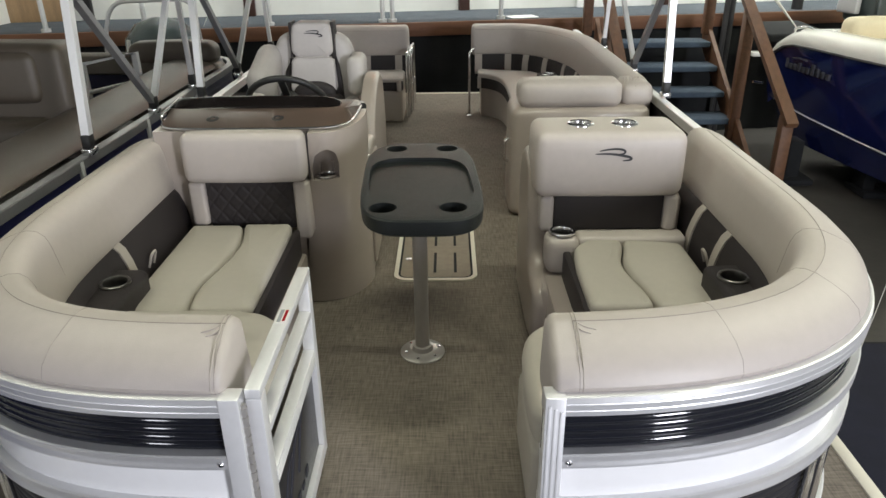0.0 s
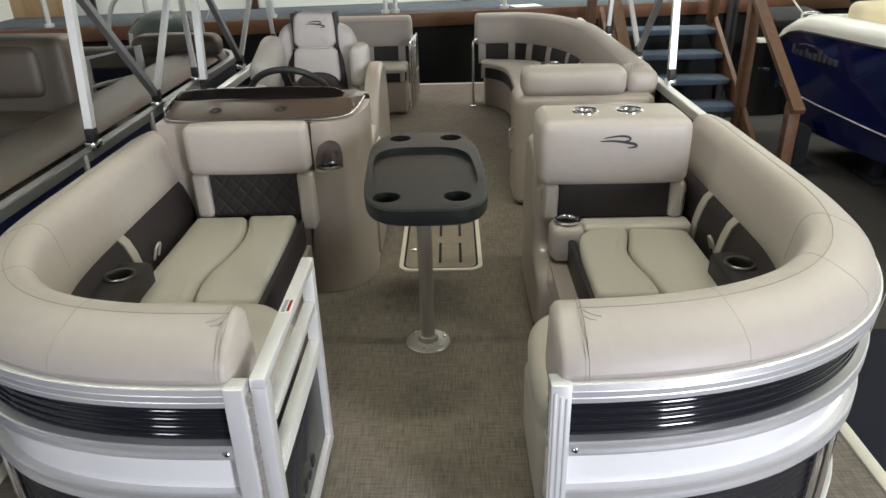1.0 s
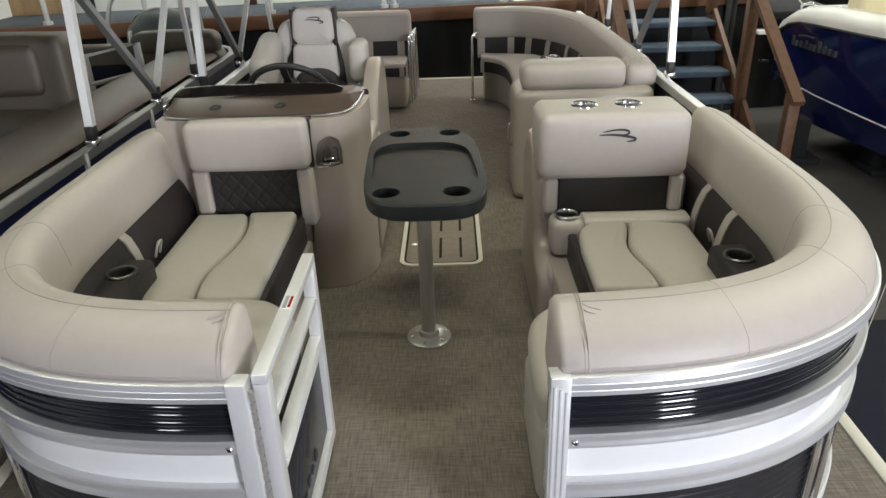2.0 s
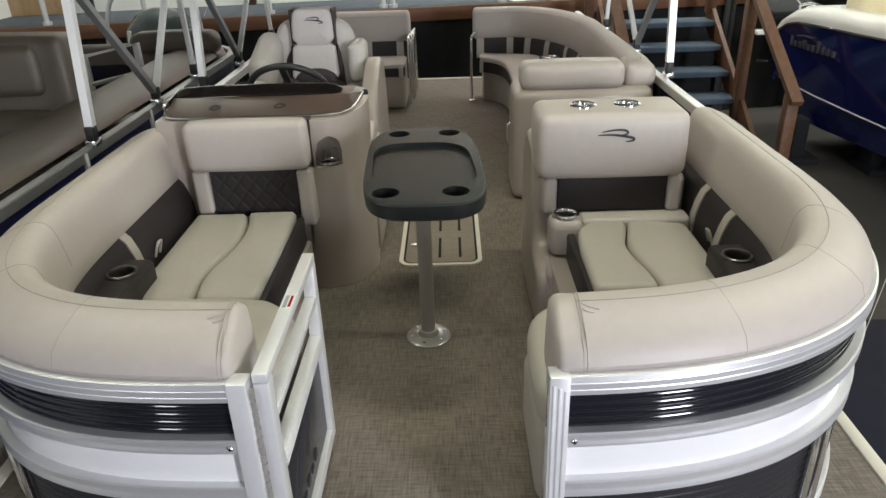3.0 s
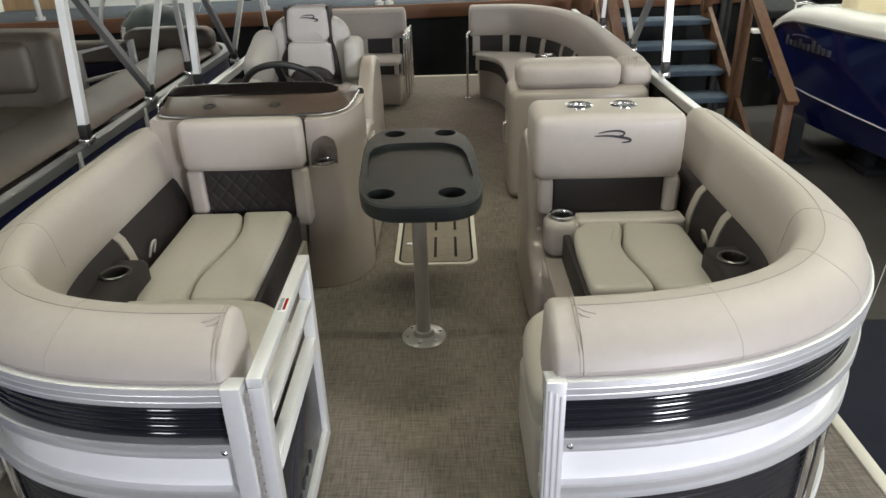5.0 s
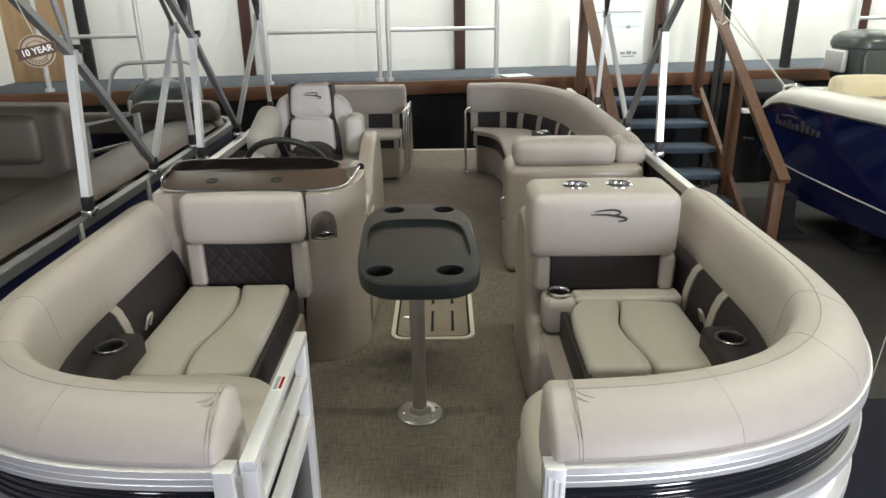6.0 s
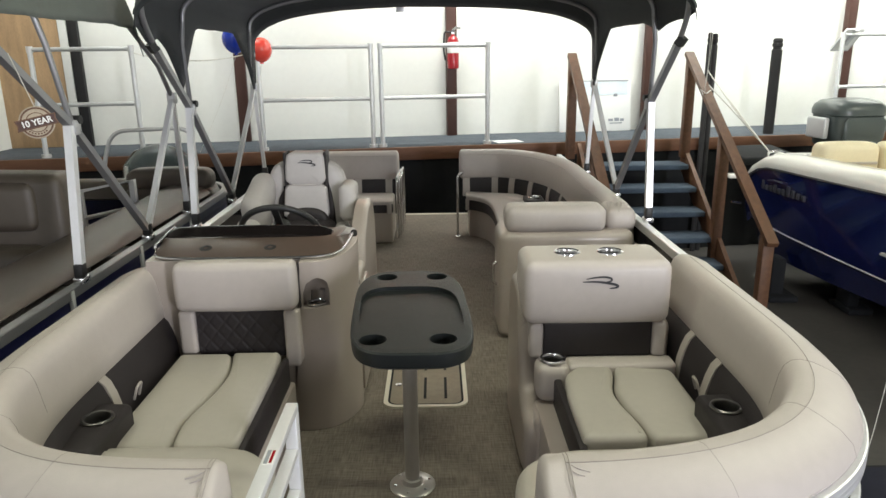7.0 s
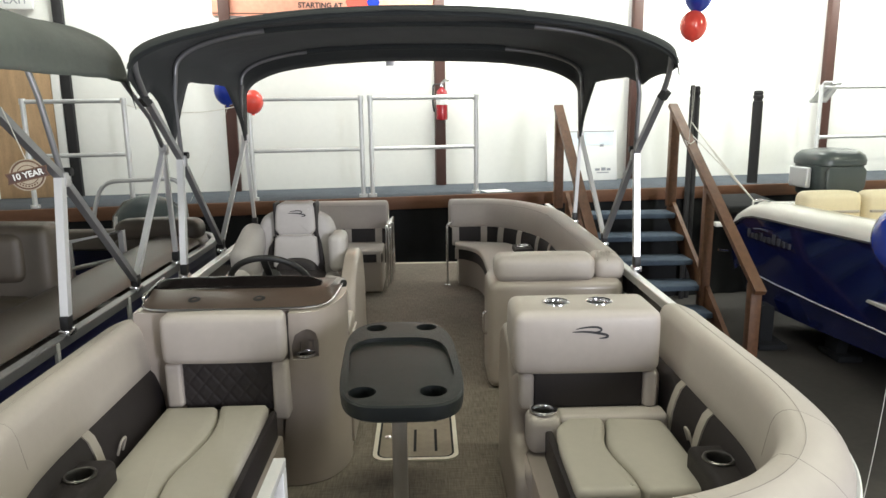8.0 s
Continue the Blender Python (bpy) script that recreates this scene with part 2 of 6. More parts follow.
def lathe(profile, m=None, seg=28, bm=None):
    """A turned form from (radius, height) pairs, about z."""
    b = bmesh.new()
    rings = []
    for r, z in profile:
        rings.append([b.verts.new((r * math.cos(2 * math.pi * k / seg), r * math.sin(2 * math.pi * k / seg), z)) for k in range(seg)])
    for a, c in zip(rings, rings[1:]):
        for k in range(seg):
            b.faces.new((a[k], a[(k + 1) % seg], c[(k + 1) % seg], c[k]))
    b.faces.new(rings[0][::-1])
    b.faces.new(rings[-1])
    if m is not None:
        b.transform(m)
    return join(bm, b)


def tube(points, r, seg=10, closed=False, bm=None, square=False, flat=None):
    """A bar along a line of points; flat gives a second half-width for a rectangular bar."""
    pts = [Vector(p) for p in points]
    b = bmesh.new()
    if square or flat:
        h = flat or r
        prof = [(-r, -h), (r, -h), (r, h), (-r, h)]
    else:
        prof = [(r * math.cos(2 * math.pi * k / seg), r * math.sin(2 * math.pi * k / seg)) for k in range(seg)]
    n = len(pts)
    rings, side = [], None
    for i, p in enumerate(pts):
        a = pts[i - 1] if (i or closed) else p
        c = pts[(i + 1) % n] if (i < n - 1 or closed) else p
        t = (c - a).normalized()
        if side is None:
            ref = Vector((0, 0, 1)) if abs(t.z) < 0.9 else Vector((0, 1, 0))
            side = t.cross(ref).normalized()
        else:
            side = (side - t * side.dot(t)).normalized()
        up = side.cross(t)
        rings.append([b.verts.new(p + side * u + up * v) for u, v in prof])
    k = len(prof)
    pairs = list(zip(rings, rings[1:])) + ([(rings[-1], rings[0])] if closed else [])
    for a, c in pairs:
        for j in range(k):
            b.faces.new((a[j], a[(j + 1) % k], c[(j + 1) % k], c[j]))
    if not closed:
        b.faces.new(rings[0][::-1])
        b.faces.new(rings[-1])
    return join(bm, b)


def rounded(points, radius, steps=6):
    """A line of points with its inner corners rounded."""
    pts = [Vector(p) for p in points]
    out = [pts[0]]
    for a, p, c in zip(pts, pts[1:], pts[2:]):
        u, v = (a - p), (c - p)
        r = min(radius, u.length * 0.49, v.length * 0.49)
        s, e = p + u.normalized() * r, p + v.normalized() * r
        for k in range(steps + 1):
            t = k / steps
            out.append(s * (1 - t) ** 2 + p * 2 * t * (1 - t) + e * t ** 2)
    return out + [pts[-1]]


def inset_path(path, d):
    """A plan line moved by d to the left of its direction."""
    out = []
    for i, p in enumerate(path):
        a, c = path[max(0, i - 1)], path[min(len(path) - 1, i + 1)]
        t = Vector((c[0] - a[0], c[1] - a[1])).normalized()
        out.append((p[0] - t.y * d, p[1] + t.x * d))
    return out


def sweep(path, profile, turn=1, bm=None, caps=True, puff=0.0):
    """A closed (inset, z) section carried along a plan line; turn is the side that inset goes to. puff rounds both ends over."""
    b = bmesh.new()
    rings = []
    n = len(path)
    for i, p in enumerate(path):
        a, c = path[max(0, i - 1)], path[min(n - 1, i + 1)]
        t = Vector((c[0] - a[0], c[1] - a[1])).normalized()
        nx, ny = -t.y * turn, t.x * turn
        rings.append([b.verts.new((p[0] + nx * d, p[1] + ny * d, z)) for d, z in profile])
    k = len(profile)
    for a, c in zip(rings, rings[1:]):
        for j in range(k):
            b.faces.new((a[j], a[(j + 1) % k], c[(j + 1) % k], c[j]))
    if caps:
        for ring, way in ((rings[0], -1), (rings[-1], 1)):
            i, o = (0, 1) if way < 0 else (n - 1, n - 2)
            t = Vector((path[i][0] - path[o][0], path[i][1] - path[o][1], 0)).normalized()
            mid = sum((v.co for v in ring), Vector()) / k
            prev = ring
            if puff:
                for f, s in ((0.45, 0.97), (0.8, 0.88), (1.0, 0.7)):
                    cur = [b.verts.new(mid + (v.co - mid) * s + t * puff * f) for v in ring]
                    for j in range(k):
                        b.faces.new((prev[j], prev[(j + 1) % k], cur[(j + 1) % k], cur[j]))
                    prev = cur
            b.faces.new(prev)
    return join(bm, b)


def resample(path, step=0.04):
    """Even points along a plan line."""
    p = np.array(path, float)
    s = np.concatenate([[0], np.cumsum(np.linalg.norm(np.diff(p, axis=0), axis=1))])
    t = np.linspace(0, s[-1], max(2, int(s[-1] / step) + 1))
    return [tuple(q) for q in np.stack([np.interp(t, s, p[:, k]) for k in range(p.shape[1])], 1)]


def soft_outline(points, step=0.02, r=0.04, passes=3):
    """A closed plan outline with softened corners and even points; r is about the corner radius."""
    q = [(p[0], p[1]) for p in points]
    q = [Vector(p) for p in resample(q + [q[0]], r)[:-1]]
    for _ in range(passes):
        n = len(q)
        q = [v for i in range(n) for v in (q[i] * 0.75 + q[(i + 1) % n] * 0.25, q[i] * 0.25 + q[(i + 1) % n] * 0.75)]
    q = [tuple(v) for v in q]
    return resample(q + [q[0]], step)[:-1]


def smooth_line(points, passes=3):
    """Corner cutting, for soft plan lines through a few corners."""
    p = [Vector(q) for q in points]
    for _ in range(passes):
        out = [p[0]]
        for a, c in zip(p, p[1:]):
            out += [a * 0.75 + c * 0.25, a * 0.25 + c * 0.75]
        p = out + [p[-1]]
    return [tuple(q) for q in p]


def pad(outline, z0, z1, r=0.025, crown=0.012, steps=5, bm=None, fan=True):
    """A soft cushion on a plan outline: straight sides, rounded top edge, slightly crowned top."""
    b = bmesh.new()
    pts = [Vector((p[0], p[1])) for p in outline]
    if sum(a.x * c.y - c.x * a.y for a, c in zip(pts, pts[1:] + pts[:1])) < 0:
        pts.reverse()
    n = len(pts)
    nor = []
    for i in range(n):
        t = (pts[(i + 1) % n] - pts[i - 1]).normalized()
        nor.append(Vector((-t.y, t.x)))
    rings = [[b.verts.new((p.x + q.x * 0.004, p.y + q.y * 0.004, z0)) for p, q in zip(pts, nor)]]
    for k in range(steps + 1):
        a = math.pi / 2 * k / steps
        d, z = r * (1 - math.cos(a)), z1 - r + r * math.sin(a)
        rings.append([b.verts.new((p.x + q.x * d, p.y + q.y * d, z)) for p, q in zip(pts, nor)])
    rings.append([b.verts.new((p.x + q.x * (r + 0.010), p.y + q.y * (r + 0.010), z1 + crown * 0.4)) for p, q in zip(pts, nor)])
    for a, c in zip(rings, rings[1:]):
        for j in range(n):
            b.faces.new((a[j], a[(j + 1) % n], c[(j + 1) % n], c[j]))
    b.faces.new(rings[0][::-1])
    if fan:
        mid = sum((v.co for v in rings[-1]), Vector()) / n
        for s, h in ((0.86, 0.55), (0.62, 0.8), (0.35, 0.95)):
            rings.append([b.verts.new((mid.x + (v.co.x - mid.x) * s / 1.0, mid.y + (v.co.y - mid.y) * s, z1 + crown * h)) for v in rings[2 + steps]])
            for j in range(n):
                b.faces.new((rings[-2][j], rings[-2][(j + 1) % n], rings[-1][(j + 1) % n], rings[-1][j]))
        tip = b.verts.new((mid.x, mid.y, z1 + crown))
        for j in range(n):
            b.faces.new((rings[-1][j], rings[-1][(j + 1) % n], tip))
    else:
        bmesh.ops.triangulate(b, faces=[b.faces.new(rings[-1])])
    return join(bm, b)


def soft_box(x0, x1, y0, y1, z0, z1, r=0.03, bm=None, m=None, seg=5, bulge=0.0):
    """An upholstered block with well rounded edges and a slight bulge."""
    b = bmesh.new()
    bmesh.ops.create_cube(b, size=1, matrix=Matrix.LocRotScale(((x0 + x1) / 2, (y0 + y1) / 2, (z0 + z1) / 2), None, (x1 - x0, y1 - y0, z1 - z0)))
    bmesh.ops.bevel(b, geom=list(b.edges), offset=r, segments=seg, profile=0.5, affect="EDGES")
    if bulge:
        bmesh.ops.subdivide_edges(b, edges=[e for e in b.edges if e.calc_length() > 0.08], cuts=5, use_grid_fill=True)
        c, h = Vector(((x0 + x1) / 2, (y0 + y1) / 2, (z0 + z1) / 2)), Vector((x1 - x0, y1 - y0, z1 - z0)) / 2
        for v in b.verts:
            q = v.co - c
            f = [1 - min(1, abs(q[k] / h[k])) ** 2 for k in range(3)]
            for k in range(3):
                o = [f[j] for j in range(3) if j != k]
                if abs(q[k]) > 0.9 * h[k]:
                    v.co[k] += math.copysign(bulge * o[0] * o[1], q[k])
    if m is not None:
        b.transform(m)
    return join(bm, b)


def rounded_rect(x0, x1, y0, y1, r, steps=6):
    out = []
    for cx, cy, a0 in ((x1 - r, y0 + r, -90), (x1 - r, y1 - r, 0), (x0 + r, y1 - r, 90), (x0 + r, y0 + r, 180)):
        for k in range(steps + 1):
            a = radians(a0 + 90 * k / steps)
            out.append((cx + r * math.cos(a), cy + r * math.sin(a)))
    return out


def plate(outline, z0, z1, bm=None, m=None):
    """A flat prism on a plan outline."""
    b = bmesh.new()
    lo = [b.verts.new((p[0], p[1], z0)) for p in outline]
    hi = [b.verts.new((p[0], p[1], z1)) for p in outline]
    n = len(lo)
    for j in range(n):
        b.faces.new((lo[j], lo[(j + 1) % n], hi[(j + 1) % n], hi[j]))
    b.faces.new(lo[::-1])
    b.faces.new(hi)
    if m is not None:
        b.transform(m)
    return join(bm, b)


def ring_plate(outer, inner, z0, z1, bm=None, m=None):
    """A flat frame between two plan outlines of as many points."""
    b = bmesh.new()
    n = len(outer)
    loops = [[b.verts.new((p[0], p[1], z)) for p in line] for line, z in ((outer, z0), (outer, z1), (inner, z1), (inner, z0))]
    for a, c in zip(loops, loops[1:] + loops[:1]):
        for j in range(n):
            b.faces.new((a[j], a[(j + 1) % n], c[(j + 1) % n], c[j]))
    if m is not None:
        b.transform(m)
    return join(bm, b)


def text_part(name, words, size, mat, parent, m, label="", depth=0.001, bold=0.0):
    c = bpy.data.curves.new(name, "FONT")
    c.body, c.size, c.extrude, c.align_x, c.align_y, c.offset = words, size, depth, "CENTER", "CENTER", bold
    tmp = new(name, c)
    me = bpy.data.meshes.new_from_object(tmp.evaluated_get(bpy.context.evaluated_depsgraph_get()))
    bpy.data.objects.remove(tmp)
    me.transform(m)
    me.materials.clear()
    me.materials.append(mat)
    ob = new(name, me)
    ob.parent = parent
    if label:
        ob["label"] = label
    return ob

# ---- the room ----
DOCK_TURN = 8.7
DOCK = pose(0, 7.55, 0, 0, 0, DOCK_TURN)     # u along the landing's edge, v towards the wall
DOCK_Z, WALL_V = 0.62, 1.0

solid("floor", box(ROOM_X0 - 0.2, ROOM_X1 + 0.2, ROOM_Y0 - 0.2, 11.0, FLOOR_Z - 0.2, FLOOR_Z, 0), CONCRETE, "worn grey concrete showroom floor", "floor", kind="structure")
solid("ceiling", box(ROOM_X0 - 0.2, ROOM_X1 + 0.2, ROOM_Y0 - 0.2, 11.0, CEIL_Z, CEIL_Z + 0.15, 0), CEIL_DARKENED, "unseen showroom ceiling, toned down to grey to dim reflections", "ceiling", kind="structure")
solid("wall_west", box(ROOM_X0 - 0.2, ROOM_X0, ROOM_Y0, 11.0, FLOOR_Z, CEIL_Z, 0), WALL_PAINT, "white painted side wall", "wall", kind="structure")
solid("wall_east", box(ROOM_X1, ROOM_X1 + 0.2, ROOM_Y0, 11.0, FLOOR_Z, CEIL_Z, 0), WALL_PAINT, "white painted side wall", "wall", kind="structure")
solid("wall_north", box(-6, 10, WALL_V, WALL_V + 0.2, FLOOR_Z, CEIL_Z, 0), WALL_PAINT, "white painted wall behind the raised landing", "wall", kind="structure", at=DOCK)
south = None
for sx0, sx1, sz0, sz1 in ((ROOM_X0, -3.10, FLOOR_Z, CEIL_Z), (-3.10, -2.50, FLOOR_Z, 0.55), (-3.10, -2.50, 2.15, CEIL_Z), (-2.50, 2.6, FLOOR_Z, CEIL_Z), (2.6, 3.6, 2.35, CEIL_Z), (3.6, ROOM_X1, FLOOR_Z, CEIL_Z)):
    south = box(sx0, sx1, ROOM_Y0 - 0.2, ROOM_Y0, sz0, sz1, 0, bm=south)
solid("wall_south", south, SOUTH_PAINT, "dim grey wall with an open doorway and a window", "wall", kind="structure")

for u in (-2.0, 0.42, 2.90, 5.60):
    solid("wall_post", box(u - 0.06, u + 0.06, WALL_V - 0.09, WALL_V - 0.002, DOCK_Z, CEIL_Z, 0.006), POST_PAINT, "red-brown painted timber post against the white wall", "post", "wall posts", at=DOCK)
solid("door_post", box(-3.76, -3.66, WALL_V - 0.08, WALL_V - 0.002, DOCK_Z, CEIL_Z, 0.006), PILE, "dark painted post beside the tan door", "post", at=DOCK)
solid("door_casing", box(-3.855, -3.765, WALL_V - 0.07, WALL_V - 0.003, DOCK_Z, 2.46, 0.006), PAPER, "white painted casing beside the tan door", "door casing", kind="structure", at=DOCK)
solid("door_1", box(-4.78, -3.86, WALL_V - 0.06, WALL_V - 0.004, DOCK_Z, 2.42, 0.006), TAN_WOOD, "tan wooden door in the white wall", "door", kind="structure", at=DOCK)

# fixtures for the assumed strip lights on the ceiling, all out of view
for x, y, lean, watts in STRIPS:
    s = thing("strip_light", "ceiling strip light out of view, placed to light boats and wall", "ceiling light", "ceiling strip lights", at=pose(x, y, CEIL_Z - (0.06 if lean else 0), lean))
    if lean:
        part("hanger", box(-0.02, 0.02, -0.02, 0.02, -0.02, 0.16, 0.002, m=pose(0, 0, 0, -lean)), GALV, s)
    part("housing", box(-0.65, 0.65, -0.14, 0.14, -0.09, 0, 0.01), CEIL_DARKENED, s)
    part("diffuser", box(-0.62, 0.62, -0.10, 0.10, -0.115, -0.09, 0.008), TUBE_GLOW, s, "lit white diffuser")

# ---- landing, its rails and stairs ----
landing = thing("landing", "raised landing with blue-grey carpet, brown board edge and black skirt", "landing", kind="structure", at=DOCK)
part("carpet", box(-6, 10, 0.0, WALL_V - 0.002, DOCK_Z - 0.03, DOCK_Z, 0.006), CARPET, landing, "blue-grey carpet")
part("edge_board", box(-6, 10, -0.035, -0.002, DOCK_Z - 0.14, DOCK_Z - 0.004, 0.006), WOOD_EDGE, landing, "red-brown edge board")
skirt = bmesh.new()
xs = np.linspace(-6, 10, 500)
for zz in (FLOOR_Z, DOCK_Z - 0.14):
    for x in xs:
        skirt.verts.new((x, 0.012 + 0.012 * math.sin(x * 21) * (1 if zz < 0 else 0.4), zz))
skirt.verts.ensure_lookup_table()
for i in range(len(xs) - 1):
    skirt.faces.new((skirt.verts[i], skirt.verts[i + 1], skirt.verts[500 + i + 1], skirt.verts[500 + i]))
part("skirt", skirt, SKIRT, landing, "black hanging cloth skirt")

RAIL_TOP, RAIL_MID = 1.655, 1.13


def landing_rail(u0, u1, v=0.0, ends=(1, 1), top=RAIL_TOP):
    r = thing("guard_rail", "galvanised pipe guard rail on the carpeted landing", "railing", "landing guard rails", at=DOCK)
    for z in (top, RAIL_MID):
        part("rail", cyl((u0, v, z), (u1, v, z), 0.021, bm=None, seg=14), GALV, r)
    for u, on in ((u0, ends[0]), (u1, ends[1])):
        if on:
            p = cyl((u, v, DOCK_Z - 0.004), (u, v, top + 0.02), 0.024, seg=14)
            part("post", p, GALV, r)
            part("base_flange", cyl((u, v, DOCK_Z), (u, v, DOCK_Z + 0.03), 0.045, seg=14), GALV, r)
            for z in (top, RAIL_MID):
                part("tee_fitting", cyl((u, v, z - 0.03), (u, v, z + 0.03), 0.030, seg=14), GALV, r)
    return r


landing_rail(-1.72, -0.585, 0.05)
landing_rail(-0.485, 0.655, 0.05)
landing_rail(-3.84, -2.92, 0.05)
landing_rail(5.06, 6.9, 0.35, top=1.735)
chain = tube([(-2.92 + 1.20 * k / 12, 0.05, 1.62 - 0.35 * (k / 12) * (1 - k / 12)) for k in range(13)], 0.006, seg=6)
solid("barrier_rope", chain, ROPE, "thin grey rope slung between two guard rails", "rope", at=DOCK)

STEP_RISE, STEP_RUN, ST_X0, ST_X1, ST_Y = 0.19, 0.275, 1.62, 2.74, 7.52
stairs = thing("stairs", "open timber stairs with slate-blue carpeted treads up to the landing", "stairs", kind="structure")
for i in range(1, 7):
    y, z = ST_Y - STEP_RUN * (i - 0.55), DOCK_Z - STEP_RISE * i
    part("tread", box(ST_X0 + 0.03, ST_X1 - 0.03, y - 0.17, y + 0.13, z - 0.055, z, 0.014, 3), TREAD_CARPET, stairs, "slate-blue carpeted tread")
for x in (ST_X0, ST_X1):
    b = bmesh.new()
    sec = [(ST_Y + 0.02, DOCK_Z + 0.01), (ST_Y + 0.02, DOCK_Z - 0.26), (5.90, FLOOR_Z), (5.506, FLOOR_Z)]
    vs = [[b.verts.new((x + s, y, z)) for y, z in sec] for s in (-0.02, 0.02)]
    for j in range(4):
        b.faces.new((vs[0][j], vs[0][(j + 1) % 4], vs[1][(j + 1) % 4], vs[1][j]))
    b.faces.new(vs[0][::-1])
    b.faces.new(vs[1])
    part("stringer", b, WOOD, stairs, "brown timber stringer")
for x0, yt in ((1.50, 7.50), (2.72, 7.50)):
    h = thing("stair_handrail", "brown timber handrail beside the carpeted stairs", "handrail", "stair handrails")
    yb, zt, zb = 5.30, 1.545, 0.085
    part("rail", tube([(x0, yt + 0.02, zt), (x0, yb, zb)], 0.045, square=True, flat=0.022), WOOD, h)
    for y in (yt - 0.07, 6.42, yb + 0.10):
        z = zb + (zt - zb) * (y - yb) / (yt - yb)
        foot = FLOOR_Z if y < 7 else DOCK_Z - 0.14
        part("post", box(x0 - 0.045, x0 + 0.045, y - 0.045, y + 0.045, foot, z - 0.015, 0.006), WOOD, h)

for u, v, top, rr in ((3.10, -0.10, 1.76, 0.030), (3.18, -0.06, 1.75, 0.034), (4.06, 0.12, 1.70, 0.058)):
    prof = [(rr, FLOOR_Z if v < 0 else DOCK_Z), (rr, top - 0.13), (rr * 0.8, top - 0.12), (rr * 0.8, top - 0.10), (rr, top - 0.09), (rr, top - 0.06), (rr * 0.82, top - 0.05), (rr * 0.95, top - 0.03), (rr * 0.8, top - 0.006), (rr * 0.5, top)]
    solid("piling_post", lathe(prof, seg=18), PILE, "black round mooring post with a grooved top", "post", "mooring posts", at=DOCK @ pose(u, v, 0))

# ---- our boat: deck, fence, furniture ----
deck = thing("deck", "boat deck covered in tan-brown woven vinyl with cream edge trim", "boat deck", kind="structure")
part("woven_floor", box(-1.28, 1.28, 1.02, 6.95, -0.05, 0.0, 0.003), DECK, deck, "tan-brown woven vinyl flooring")
trim = box(1.281, 1.325, 1.0, 6.97, -0.07, 0.006, 0.006)
part("edge_trim", trim, CREAM_TRIM, deck, "cream edge strip")
part("edge_trim", box(-1.325, -1.281, 1.0, 6.97, -0.07, 0.006, 0.006), CREAM_TRIM, deck, "cream edge strip")
part("edge_trim", box(-1.28, 1.28, 0.98, 1.018, -0.07, 0.006, 0.006), CREAM_TRIM, deck, "cream edge strip")
part("edge_trim", box(-1.28, 1.28, 6.952, 6.99, -0.07, 0.006, 0.006), CREAM_TRIM, deck, "cream edge strip")
for x in (-0.88, 0.88):
    pon = thing("pontoon", "long aluminium pontoon float under the deck", "pontoon", "pontoon floats")
    part("float", lathe([(0.02, 0), (0.12, 0.12), (0.22, 0.35), (0.27, 0.7), (0.27, 5.7), (0.22, 5.75)], m=pose(x, 1.15, -0.345, -90), seg=28), ALU_DULL, pon)
    for y in (1.8, 3.2, 4.6, 6.0):
        part("bracket", box(x - 0.2, x + 0.2, y - 0.03, y + 0.03, -0.12, -0.05, 0.004), ALU_DULL, pon)
        part("stand", box(x - 0.22, x + 0.22, y - 0.08, y + 0.08, FLOOR_Z, FLOOR_Z + 0.10, 0.01), WOOD, pon)
for x0, x1, y0, y1, h in ((1.42, 2.75, 0.92, 3.45, 0.012), (-3.2, 3.0, -2.5, 0.9, 0.012)):
    rug = thing("carpet_runner", "navy blue carpet laid on the concrete floor", "carpet", "floor carpets")
    part("carpet_face", box(x0 + 0.02, x1 - 0.02, y0 + 0.02, y1 - 0.02, FLOOR_Z, FLOOR_Z + h, 0.003), NAVY_RUG, rug)
    part("binding", ring_plate([(x0, y0), (x1, y0), (x1, y1), (x0, y1)], [(x0 + 0.019, y0 + 0.019), (x1 - 0.019, y0 + 0.019), (x1 - 0.019, y1 - 0.019), (x0 + 0.019, y1 - 0.019)], FLOOR_Z, FLOOR_Z + h - 0.002), SKIRT, rug, "black edge binding")

BEAM, RAIL_Z = 1.25, 0.652


def bow_line(side, y_end, front=None, power=None):
    """Plan of the fence's outer face: from the gate post round the bow corner and back along the side."""
    cx = {1: 0.27, -1: -0.342}[side] if front is None else front
    n = {1: 2.5, -1: 2.8}[side] if power is None else power
    a, y0, y1 = BEAM - abs(cx), 1.152, 2.10
    pts = []
    for k in range(29):
        t = math.pi / 2 * k / 28
        pts.append((cx + side * a * math.sin(t) ** (2 / n), y1 - (y1 - y0) * math.cos(t) ** (2 / n)))
    return resample(pts + [(side * BEAM, y_end)], 0.035)


def corrugated(z0, z1, d, ribs, depth):
    """Section of a ribbed panel."""
    outer = []
    k = ribs * 8
    for i in range(k + 1):
        u = 2 * ((i % 8) / 8) - 1
        outer.append((d + depth * (1 - math.sqrt(1 - 0.82 * u * u)) / 0.576, z0 + (z1 - z0) * i / k))
    return outer + [(d + depth + 0.006, z1), (d + depth + 0.006, z0)]


